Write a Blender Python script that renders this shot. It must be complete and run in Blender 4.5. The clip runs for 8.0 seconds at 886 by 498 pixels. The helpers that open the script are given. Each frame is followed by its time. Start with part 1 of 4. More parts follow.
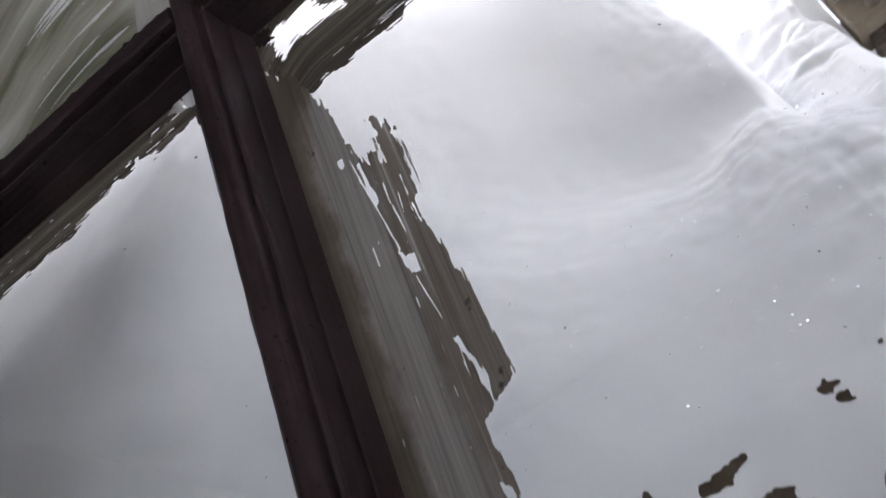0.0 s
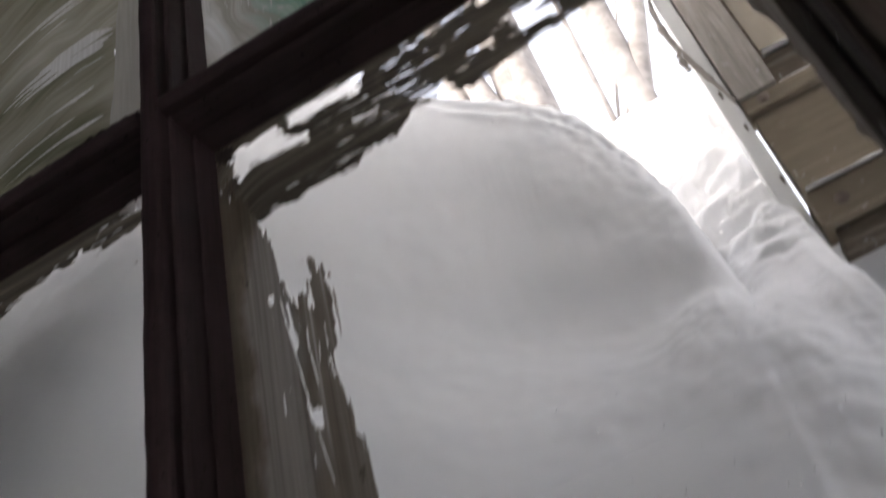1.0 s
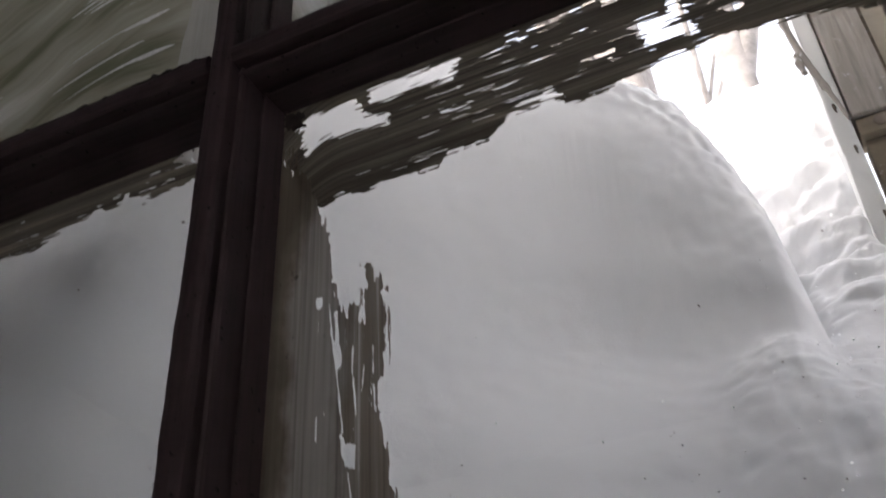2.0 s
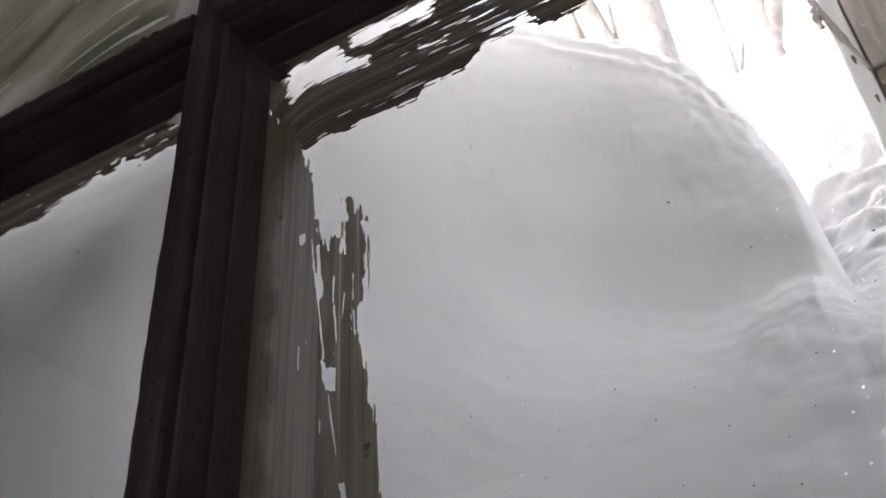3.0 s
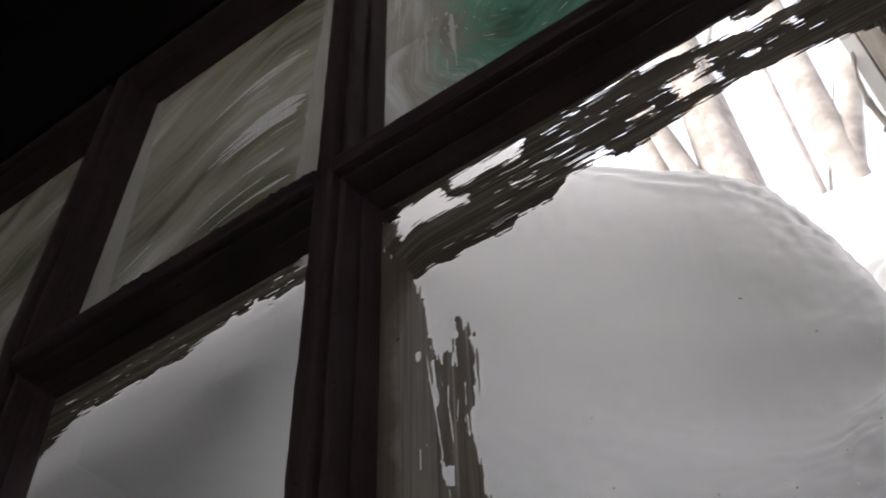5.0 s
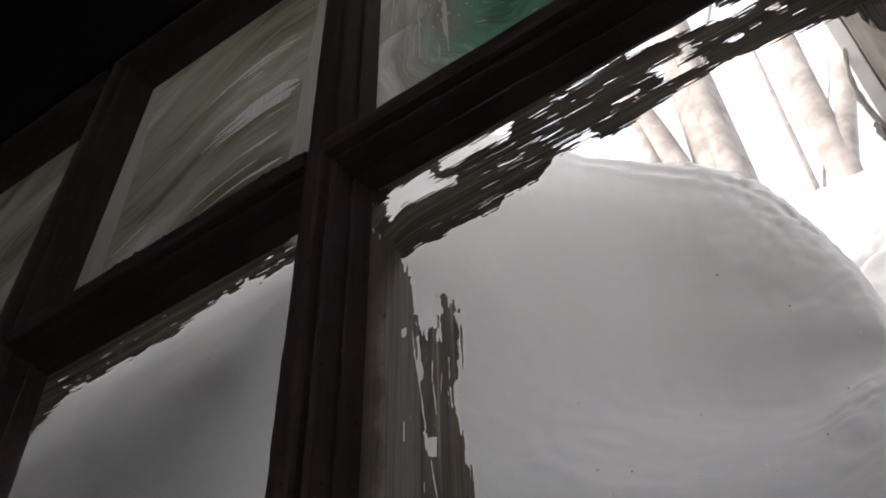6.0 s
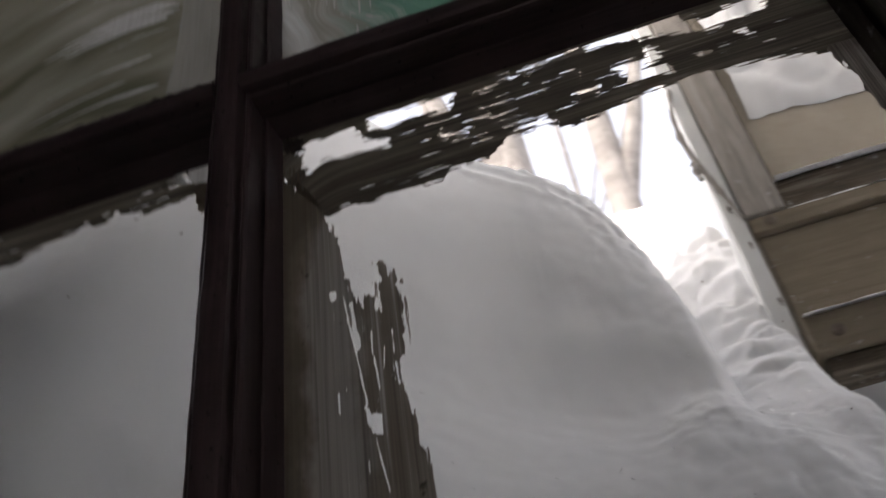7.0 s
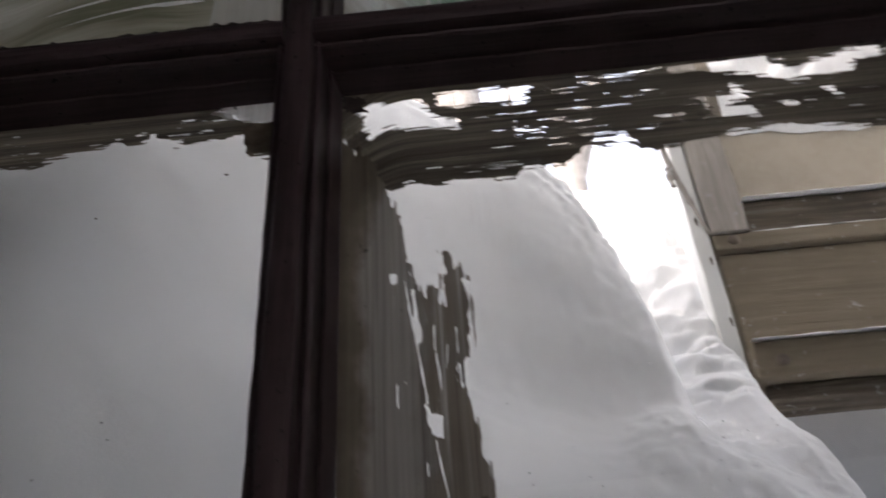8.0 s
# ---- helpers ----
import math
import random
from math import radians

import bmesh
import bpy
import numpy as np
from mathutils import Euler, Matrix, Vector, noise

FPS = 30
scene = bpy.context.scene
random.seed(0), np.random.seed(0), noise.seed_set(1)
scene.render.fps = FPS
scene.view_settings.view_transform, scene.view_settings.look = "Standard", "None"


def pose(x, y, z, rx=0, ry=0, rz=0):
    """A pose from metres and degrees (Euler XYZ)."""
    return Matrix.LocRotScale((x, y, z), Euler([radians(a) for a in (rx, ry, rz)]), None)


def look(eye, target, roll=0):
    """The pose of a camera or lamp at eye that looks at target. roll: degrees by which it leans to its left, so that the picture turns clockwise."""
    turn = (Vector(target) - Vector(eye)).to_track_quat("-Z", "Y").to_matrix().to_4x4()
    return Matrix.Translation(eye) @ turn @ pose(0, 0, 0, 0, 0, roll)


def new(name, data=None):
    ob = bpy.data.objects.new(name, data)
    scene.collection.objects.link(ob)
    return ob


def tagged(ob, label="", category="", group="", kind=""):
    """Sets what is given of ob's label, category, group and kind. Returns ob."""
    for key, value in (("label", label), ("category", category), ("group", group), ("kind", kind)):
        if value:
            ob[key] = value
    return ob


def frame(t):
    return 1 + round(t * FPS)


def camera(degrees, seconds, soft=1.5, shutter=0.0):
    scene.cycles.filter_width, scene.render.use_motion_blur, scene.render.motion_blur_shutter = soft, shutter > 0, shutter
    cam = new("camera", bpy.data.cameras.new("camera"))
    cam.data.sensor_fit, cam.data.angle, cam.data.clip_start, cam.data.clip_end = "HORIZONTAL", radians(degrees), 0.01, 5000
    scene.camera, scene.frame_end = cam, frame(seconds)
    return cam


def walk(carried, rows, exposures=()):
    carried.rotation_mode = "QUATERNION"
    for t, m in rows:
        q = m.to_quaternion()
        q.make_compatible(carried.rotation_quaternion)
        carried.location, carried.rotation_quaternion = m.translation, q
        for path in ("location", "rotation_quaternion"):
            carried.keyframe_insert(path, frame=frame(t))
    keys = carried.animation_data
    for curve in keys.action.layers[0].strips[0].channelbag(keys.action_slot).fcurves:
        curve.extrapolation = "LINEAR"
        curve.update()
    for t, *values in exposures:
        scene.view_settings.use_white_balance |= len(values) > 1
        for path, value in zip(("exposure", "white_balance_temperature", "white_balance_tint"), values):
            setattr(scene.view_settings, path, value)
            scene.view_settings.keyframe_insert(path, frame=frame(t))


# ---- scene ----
cam = camera(48.77, 8.0, 1.6, 0.5)
# seconds, eye x y z, yaw, pitch, roll
ROWS = [
    (0.0, 0.0500, -0.4619, 0.9032, 21.17, 36.33, -23.36),
    (0.3, 0.0272, -0.4641, 0.8657, 18.80, 38.71, -24.09),
    (0.5, 0.0757, -0.4477, 0.8761, 18.96, 38.11, -23.58),
    (1.0, 0.1062, -0.4612, 0.9298, 17.74, 40.95, -16.36),
    (1.2, 0.1260, -0.4787, 1.0072, 17.21, 37.95, -15.12),
    (1.5, 0.1288, -0.4335, 1.0609, 19.73, 37.39, -9.69),
    (1.7, 0.1154, -0.4516, 1.0522, 22.62, 37.51, -6.49),
    (2.0, 0.0997, -0.4489, 1.0306, 22.58, 36.91, -3.52),
    (2.2, 0.1017, -0.4336, 1.0154, 22.16, 36.94, -3.58),
    (3.5, 0.1553, -0.3958, 0.9765, 30.31, 40.28, -5.65),
    (4.0, 0.1933, -0.4097, 0.9574, 32.67, 43.88, -6.96),
    (4.5, 0.1948, -0.4173, 0.9367, 34.35, 46.55, -5.13),
    (4.7, 0.1872, -0.4329, 0.9297, 33.70, 46.68, -5.56),
    (5.0, 0.1405, -0.4404, 0.9181, 33.38, 46.93, -2.64),
    (5.2, 0.1532, -0.4317, 0.9125, 34.98, 47.00, -1.11),
    (6.5, 0.1202, -0.4441, 0.8973, 27.42, 46.30, -4.74),
    (6.8, 0.0527, -0.4660, 0.9072, 18.11, 45.67, -7.92),
    (7.0, -0.0092, -0.4628, 0.9336, 10.43, 44.56, -9.57),
    (7.3, -0.1003, -0.4728, 0.9338, 1.68, 43.06, -9.25),
    (7.5, -0.1061, -0.4862, 0.9050, 0.30, 42.62, -9.26),
    (7.7, -0.1107, -0.4938, 0.9363, -0.22, 41.35, -7.71),
    (8.0, -0.1199, -0.5027, 0.9857, 2.30, 39.83, -4.10),
]


def eye_pose(x, y, z, yaw, pitch, roll):
    return pose(x, y, z, 0, 0, yaw) @ pose(0, 0, 0, 90 + pitch) @ pose(0, 0, 0, 0, 0, roll)


# seconds, stops, kelvin, tint
EXPOSURES = [(t, s + 1.28, k - 900, 20) for t, s, k in ((0.0, 2.42, 7480), (0.5, 2.10, 7600), (1.0, 1.65, 7950), (1.5, 1.42, 8000), (2.2, 1.75, 7850), (3.5, 1.96, 7850), (4.5, 1.64, 8050), (5.2, 1.38, 8000), (6.5, 1.24, 8050), (7.0, 1.12, 8050), (7.5, 1.20, 7950), (8.0, 1.62, 7900))]
walk(cam, [(r[0], eye_pose(*r[1:])) for r in ROWS], EXPOSURES)

# ---- light ----
world = bpy.data.worlds.new("sky")
scene.world = world
world.use_nodes = True
wn = world.node_tree
for n in list(wn.nodes):
    wn.nodes.remove(n)
sky = wn.nodes.new("ShaderNodeTexSky")
sky.sky_type = "NISHITA"
sky.sun_disc = False
sky.sun_elevation, sky.sun_rotation = radians(48), radians(-140)
sky.air_density, sky.dust_density, sky.ozone_density = 1.0, 4.0, 1.0
back = wn.nodes.new("ShaderNodeBackground")
back.inputs["Strength"].default_value = 0.15
out = wn.nodes.new("ShaderNodeOutputWorld")
haze = wn.nodes.new("ShaderNodeHueSaturation")
haze.inputs["Saturation"].default_value = 0.45
wn.links.new(sky.outputs[0], haze.inputs["Color"])
wn.links.new(haze.outputs[0], back.inputs["Color"])
wn.links.new(back.outputs[0], out.inputs["Surface"])

sun_data = bpy.data.lights.new("sun", "SUN")
sun_data.energy, sun_data.angle, sun_data.color = 0.5, radians(60), (1.0, 0.95, 0.88)
sun = new("sun", sun_data)
SUN_AZ, SUN_EL = radians(-140), radians(48)
sun.matrix_world = look((0, 0, 0), (-math.sin(SUN_AZ) * math.cos(SUN_EL), -math.cos(SUN_AZ) * math.cos(SUN_EL), -math.sin(SUN_EL)))


# ---- materials ----
def nodes_of(name):
    m = bpy.data.materials.new(name)
    m.use_nodes = True
    nt = m.node_tree
    for n in list(nt.nodes):
        nt.nodes.remove(n)
    o = nt.nodes.new("ShaderNodeOutputMaterial")
    return m, nt, o


def coords(nt, scale, turn=(0, 0, 0)):
    c = nt.nodes.new("ShaderNodeTexCoord")
    mp = nt.nodes.new("ShaderNodeMapping")
    mp.inputs["Scale"].default_value = scale
    mp.inputs["Rotation"].default_value = [radians(a) for a in turn]
    nt.links.new(c.outputs["Object"], mp.inputs["Vector"])
    return mp.outputs["Vector"]


def grain(nt, vec, scale=1.0, detail=4.0, rough=0.55, warp=0.0):
    n = nt.nodes.new("ShaderNodeTexNoise")
    n.inputs["Scale"].default_value = scale
    n.inputs["Detail"].default_value = detail
    n.inputs["Roughness"].default_value = rough
    n.inputs["Distortion"].default_value = warp
    nt.links.new(vec, n.inputs["Vector"])
    return n.outputs["Fac"]


def ramp(nt, fac, stops):
    r = nt.nodes.new("ShaderNodeValToRGB")
    e = r.color_ramp.elements
    while len(e) < len(stops):
        e.new(0.5)
    for k, (p, c) in zip(e, stops):
        k.position = p
        k.color = (*c, 1.0) if len(c) == 3 else c
    nt.links.new(fac, r.inputs["Fac"])
    return r.outputs["Color"]


def blend(nt, a, b, fac, mode="MIX"):
    m = nt.nodes.new("ShaderNodeMix")
    m.data_type, m.blend_type = "RGBA", mode
    for sock, v in ((m.inputs[6], a), (m.inputs[7], b), (m.inputs[0], fac)):
        if isinstance(v, (int, float)):
            sock.default_value = v
        elif isinstance(v, tuple):
            sock.default_value = (*v, 1.0)
        else:
            nt.links.new(v, sock)
    return m.outputs[2]


def relief(nt, height, depth, strength=1.0):
    b = nt.nodes.new("ShaderNodeBump")
    b.inputs["Strength"].default_value = strength
    b.inputs["Distance"].default_value = depth
    nt.links.new(height, b.inputs["Height"])
    return b.outputs["Normal"]


def surface(nt, o, colour, roughness, normal=None, specular=0.4, metal=0.0):
    p = nt.nodes.new("ShaderNodeBsdfPrincipled")
    for key, v in (("Base Color", colour), ("Roughness", roughness)):
        if isinstance(v, (int, float)):
            p.inputs[key].default_value = v
        elif isinstance(v, tuple):
            p.inputs[key].default_value = (*v, 1.0)
        else:
            nt.links.new(v, p.inputs[key])
    p.inputs["Specular IOR Level"].default_value = specular
    p.inputs["Metallic"].default_value = metal
    if normal is not None:
        nt.links.new(normal, p.inputs["Normal"])
    nt.links.new(p.outputs[0], o.inputs["Surface"])
    return p


def painted_wood(name, dark, light, axis):
    """Old brown oil paint over wood; the brush ran along the given axis."""
    m, nt, o = nodes_of(name)
    long = {"x": (9, 260, 260), "z": (260, 260, 9)}[axis]
    brush = grain(nt, coords(nt, long), 1.0, 4, 0.6)
    blotch = grain(nt, coords(nt, (14, 14, 14)), 1.0, 4, 0.6)
    specks = grain(nt, coords(nt, (190, 190, 190)), 1.0, 2, 0.5)
    col = ramp(nt, brush, [(0.15, dark), (0.95, light)])
    col = blend(nt, col, tuple(c * 1.25 for c in light), ramp(nt, blotch, [(0.45, (0, 0, 0)), (0.75, (0.6, 0.6, 0.6))]))
    col = blend(nt, col, (0.008, 0.006, 0.006), ramp(nt, specks, [(0.69, (0, 0, 0)), (0.73, (0.9, 0.9, 0.9))]))
    rough = ramp(nt, blotch, [(0.3, (0.42,) * 3), (0.7, (0.62,) * 3)])
    surface(nt, o, col, rough, relief(nt, brush, 0.0006, 0.6), 0.3)
    return m


def snow_material():
    m, nt, o = nodes_of("snow")
    fine = grain(nt, coords(nt, (330, 330, 330)), 1.0, 4, 0.7)
    lumps = grain(nt, coords(nt, (38, 38, 46)), 1.0, 5, 0.6)
    broad = grain(nt, coords(nt, (3, 3, 3)), 1.0, 3, 0.5)
    col = ramp(nt, broad, [(0.35, (0.87, 0.875, 0.88)), (0.7, (0.91, 0.91, 0.91))])
    both = blend(nt, lumps, fine, 0.34)
    surface(nt, o, col, 0.75, relief(nt, both, 0.006, 0.24), 0.3)
    return m


def weathered_wood(name, dark, mid, pale, axis="x"):
    m, nt, o = nodes_of(name)
    long = {"x": (6, 90, 90), "z": (90, 90, 6)}[axis]
    fibre = grain(nt, coords(nt, long), 1.0, 6, 0.65, 0.4)
    stain = grain(nt, coords(nt, (9, 9, 9)), 1.0, 5, 0.6)
    frost = grain(nt, coords(nt, (45, 45, 45)), 1.0, 4, 0.7)
    col = ramp(nt, fibre, [(0.28, dark), (0.5, mid), (0.75, pale)])
    col = blend(nt, col, dark, ramp(nt, stain, [(0.5, (0, 0, 0)), (0.75, (0.7, 0.7, 0.7))]))
    col = blend(nt, col, (0.75, 0.76, 0.78), ramp(nt, frost, [(0.62, (0, 0, 0)), (0.72, (0.55, 0.55, 0.55))]))
    surface(nt, o, col, 0.8, relief(nt, fibre, 0.003, 0.6), 0.25)
    return m


def calc(nt, op, a, b=0.0):
    m = nt.nodes.new("ShaderNodeMath")
    m.operation = op
    for sock, v in zip(m.inputs, (a, b)):
        if isinstance(v, (int, float)):
            sock.default_value = v
        else:
            nt.links.new(v, sock)
    return m.outputs[0]


def stretched(nt, u, v, su, sv):
    """Coordinates for strokes that run along u."""
    c = nt.nodes.new("ShaderNodeCombineXYZ")
    nt.links.new(calc(nt, "MULTIPLY", u, su), c.inputs["X"])
    nt.links.new(calc(nt, "MULTIPLY", v, sv), c.inputs["Y"])
    return c.outputs[0]


def paint_film(name, axis, thick, thin, through_col):
    """Brushed-out paint on glass: opaque ridges, thinner furrows that let daylight through."""
    m, nt, o = nodes_of(name)
    long = {"x": (7, 30, 620), "z": (620, 30, 7)}[axis]
    broad = {"x": (3, 8, 130), "z": (130, 8, 3)}[axis]
    if axis == "x":
        xyz = nt.nodes.new("ShaderNodeSeparateXYZ")
        nt.links.new(coords(nt, (1, 1, 1)), xyz.inputs[0])
        off = calc(nt, "SUBTRACT", -0.155, xyz.outputs["X"])
        off = calc(nt, "MINIMUM", calc(nt, "MAXIMUM", off, 0.0), 0.055)
        zb = calc(nt, "ADD", xyz.outputs["Z"], calc(nt, "MULTIPLY", 10.0, calc(nt, "MULTIPLY", off, off)))
        bristle = grain(nt, stretched(nt, xyz.outputs["X"], zb, 7, 620), 1.0, 5, 0.7)
        band = grain(nt, stretched(nt, xyz.outputs["X"], zb, 3, 130), 1.0, 3, 0.5)
    else:
        bristle = grain(nt, coords(nt, long), 1.0, 5, 0.7)
        band = grain(nt, coords(nt, broad), 1.0, 3, 0.5)
    dirt = grain(nt, coords(nt, (60, 60, 60)), 1.0, 3, 0.6)
    mixf = blend(nt, bristle, band, 0.42)
    col = ramp(nt, mixf, [(0.41, thick), (0.585, thin)])
    col = blend(nt, col, tuple(c * 0.35 for c in thick), ramp(nt, dirt, [(0.66, (0, 0, 0)), (0.74, (0.8, 0.8, 0.8))]))
    lit = ramp(nt, mixf, [(0.42, tuple(c * 0.4 for c in through_col)), (0.55, through_col), (0.68, tuple(min(1, c * 2.6) for c in through_col))])
    d = nt.nodes.new("ShaderNodeBsdfPrincipled")
    d.inputs["Roughness"].default_value = 0.55
    d.inputs["Specular IOR Level"].default_value = 0.25
    nt.links.new(col, d.inputs["Base Color"])
    nt.links.new(relief(nt, bristle, 0.0009, 1.0), d.inputs["Normal"])
    t = nt.nodes.new("ShaderNodeBsdfTranslucent")
    nt.links.new(lit, t.inputs["Color"])
    mx = nt.nodes.new("ShaderNodeMixShader")
    mx.inputs[0].default_value = 0.5
    nt.links.new(d.outputs[0], mx.inputs[1])
    nt.links.new(t.outputs[0], mx.inputs[2])
    nt.links.new(mx.outputs[0], o.inputs["Surface"])
    return m


def streaked_film(name):
    """Paint dragged along the bar: brown beside it, thin and pale in the middle, brown again at the torn rim."""
    m, nt, o = nodes_of(name)
    xyz = nt.nodes.new("ShaderNodeSeparateXYZ")
    nt.links.new(coords(nt, (1, 1, 1)), xyz.inputs[0])
    bristle = grain(nt, coords(nt, (430, 30, 5)), 1.0, 4, 0.6)
    band = grain(nt, coords(nt, (85, 8, 2.5)), 1.0, 3, 0.5)
    blotch = grain(nt, coords(nt, (34, 34, 22)), 1.0, 4, 0.6)
    dirt = grain(nt, coords(nt, (75, 75, 60)), 1.0, 3, 0.6)
    across = calc(nt, "MULTIPLY", calc(nt, "ADD", xyz.outputs["X"], 0.2096), 11.0)
    across = calc(nt, "ADD", across, calc(nt, "MULTIPLY", calc(nt, "SUBTRACT", blotch, 0.5), 0.35))
    top = calc(nt, "MINIMUM", calc(nt, "MAXIMUM", calc(nt, "SUBTRACT", xyz.outputs["Z"], 1.40), 0.0), 0.12)
    across = calc(nt, "SUBTRACT", across, calc(nt, "MULTIPLY", top, 2.3))
    base = ramp(nt, across, [(0.0, (0.165, 0.140, 0.104)), (0.12, (0.25, 0.217, 0.168)), (0.23, (0.50, 0.472, 0.42)), (0.50, (0.50, 0.48, 0.435)), (0.66, (0.33, 0.292, 0.237)), (1.0, (0.42, 0.382, 0.325))])
    tone = ramp(nt, blend(nt, bristle, band, 0.45), [(0.32, (0.45,) * 3), (0.5, (0.82,) * 3), (0.66, (1.0,) * 3)])
    lit = blend(nt, base, tone, 1.0, "MULTIPLY")
    lit = blend(nt, lit, (0.70, 0.69, 0.66), ramp(nt, blend(nt, band, bristle, 0.4), [(0.59, (0, 0, 0)), (0.66, (0.75,) * 3)]))
    lit = blend(nt, blend(nt, base, tone, 1.0, "MULTIPLY"), lit, ramp(nt, across, [(0.16, (0, 0, 0)), (0.26, (1, 1, 1))]))
    lit = blend(nt, lit, (0.05, 0.042, 0.032), ramp(nt, dirt, [(0.66, (0, 0, 0)), (0.74, (0.8,) * 3)]))
    d = nt.nodes.new("ShaderNodeBsdfPrincipled")
    d.inputs["Roughness"].default_value = 0.5
    d.inputs["Specular IOR Level"].default_value = 0.3
    nt.links.new(lit, d.inputs["Base Color"])
    nt.links.new(relief(nt, bristle, 0.0006, 0.8), d.inputs["Normal"])
    t = nt.nodes.new("ShaderNodeBsdfTranslucent")
    nt.links.new(lit, t.inputs["Color"])
    mx = nt.nodes.new("ShaderNodeMixShader")
    mx.inputs[0].default_value = 0.55
    nt.links.new(d.outputs[0], mx.inputs[1])
    nt.links.new(t.outputs[0], mx.inputs[2])
    nt.links.new(mx.outputs[0], o.inputs["Surface"])
    return m


def wiped_paint(name, stops, path, second=None):
    """Paint brushed over a whole pane in wide soft strokes that follow the given path."""
    m, nt, o = nodes_of(name)
    xyz = nt.nodes.new("ShaderNodeSeparateXYZ")
    nt.links.new(coords(nt, (1, 1, 1)), xyz.inputs[0])
    x, z = xyz.outputs["X"], xyz.outputs["Z"]
    if path == "arc":
        dx = calc(nt, "MAXIMUM", calc(nt, "ADD", x, 0.49), 0.0)
        v = calc(nt, "SUBTRACT", z, calc(nt, "MULTIPLY", calc(nt, "ADD", x, 0.49), 0.6))
        v = calc(nt, "ADD", v, calc(nt, "MULTIPLY", calc(nt, "MULTIPLY", dx, dx), 1.9))
        u = calc(nt, "MULTIPLY", x, 1.0)
    else:
        dx, dz = calc(nt, "ADD", x, 0.045), calc(nt, "MULTIPLY", calc(nt, "SUBTRACT", z, 1.815), 0.62)
        v = calc(nt, "SQRT", calc(nt, "ADD", calc(nt, "MULTIPLY", dx, dx), calc(nt, "MULTIPLY", dz, dz)))
        u = calc(nt, "MULTIPLY", calc(nt, "ARCTAN2", dz, dx), 0.14)
    swirl = grain(nt, coords(nt, (7, 7, 7)), 1.0, 2, 0.5)
    v = calc(nt, "ADD", v, calc(nt, "MULTIPLY", swirl, 0.10))
    wide = grain(nt, stretched(nt, u, v, 4.2, 17), 1.0, 3, 0.5)
    mid_w = grain(nt, stretched(nt, u, v, 9, 85), 1.0, 3, 0.55)
    fine = grain(nt, stretched(nt, u, v, 12, 420), 1.0, 4, 0.6)
    mixf = blend(nt, blend(nt, wide, mid_w, 0.24), fine, 0.10)
    lit = ramp(nt, mixf, stops)
    if second:
        edge = calc(nt, "ADD", x, calc(nt, "MULTIPLY", calc(nt, "SUBTRACT", wide, 0.5), 0.28))
        edge = calc(nt, "ADD", edge, calc(nt, "MULTIPLY", calc(nt, "SUBTRACT", mid_w, 0.5), 0.12))
        lit = blend(nt, lit, ramp(nt, mixf, second), ramp(nt, calc(nt, "ADD", calc(nt, "MULTIPLY", edge, 8.0), 1.45), [(0.3, (0, 0, 0)), (0.7, (1, 1, 1))]))
    d = nt.nodes.new("ShaderNodeBsdfPrincipled")
    d.inputs["Roughness"].default_value = 0.5
    nt.links.new(lit, d.inputs["Base Color"])
    nt.links.new(relief(nt, fine, 0.0005, 0.5), d.inputs["Normal"])
    t = nt.nodes.new("ShaderNodeBsdfTranslucent")
    nt.links.new(lit, t.inputs["Color"])
    mx = nt.nodes.new("ShaderNodeMixShader")
    mx.inputs[0].default_value = 0.8
    nt.links.new(d.outputs[0], mx.inputs[1])
    nt.links.new(t.outputs[0], mx.inputs[2])
    nt.links.new(mx.outputs[0], o.inputs["Surface"])
    return m


def rough_film(name, a, b):
    """An even thin coat of paint on glass with faint upright strokes."""
    m, nt, o = nodes_of(name)
    n = blend(nt, grain(nt, coords(nt, (260, 30, 8)), 1.0, 3, 0.5), grain(nt, coords(nt, (22, 22, 10)), 1.0, 3, 0.5), 0.5)
    lit = ramp(nt, n, [(0.35, a), (0.65, b)])
    d = nt.nodes.new("ShaderNodeBsdfPrincipled")
    d.inputs["Roughness"].default_value = 0.5
    nt.links.new(lit, d.inputs["Base Color"])
    t = nt.nodes.new("ShaderNodeBsdfTranslucent")
    nt.links.new(lit, t.inputs["Color"])
    mx = nt.nodes.new("ShaderNodeMixShader")
    mx.inputs[0].default_value = 0.75
    nt.links.new(d.outputs[0], mx.inputs[1])
    nt.links.new(t.outputs[0], mx.inputs[2])
    nt.links.new(mx.outputs[0], o.inputs["Surface"])
    return m


def glass_material():
    m, nt, o = nodes_of("window glass")
    g = nt.nodes.new("ShaderNodeBsdfGlass")
    g.inputs["Roughness"].default_value = 0.0
    g.inputs["IOR"].default_value = 1.45
    g.inputs["Color"].default_value = (0.96, 0.98, 0.97, 1)
    nt.links.new(g.outputs[0], o.inputs["Surface"])
    return m


def rough_plain(name, a, b, scale=8.0, rough=0.85, depth=0.002):
    m, nt, o = nodes_of(name)
    n = grain(nt, coords(nt, (scale,) * 3), 1.0, 5, 0.6)
    f = grain(nt, coords(nt, (scale * 14,) * 3), 1.0, 3, 0.6)
    surface(nt, o, ramp(nt, blend(nt, n, f, 0.3), [(0.35, a), (0.68, b)]), rough, relief(nt, f, depth, 0.5), 0.25)
    return m


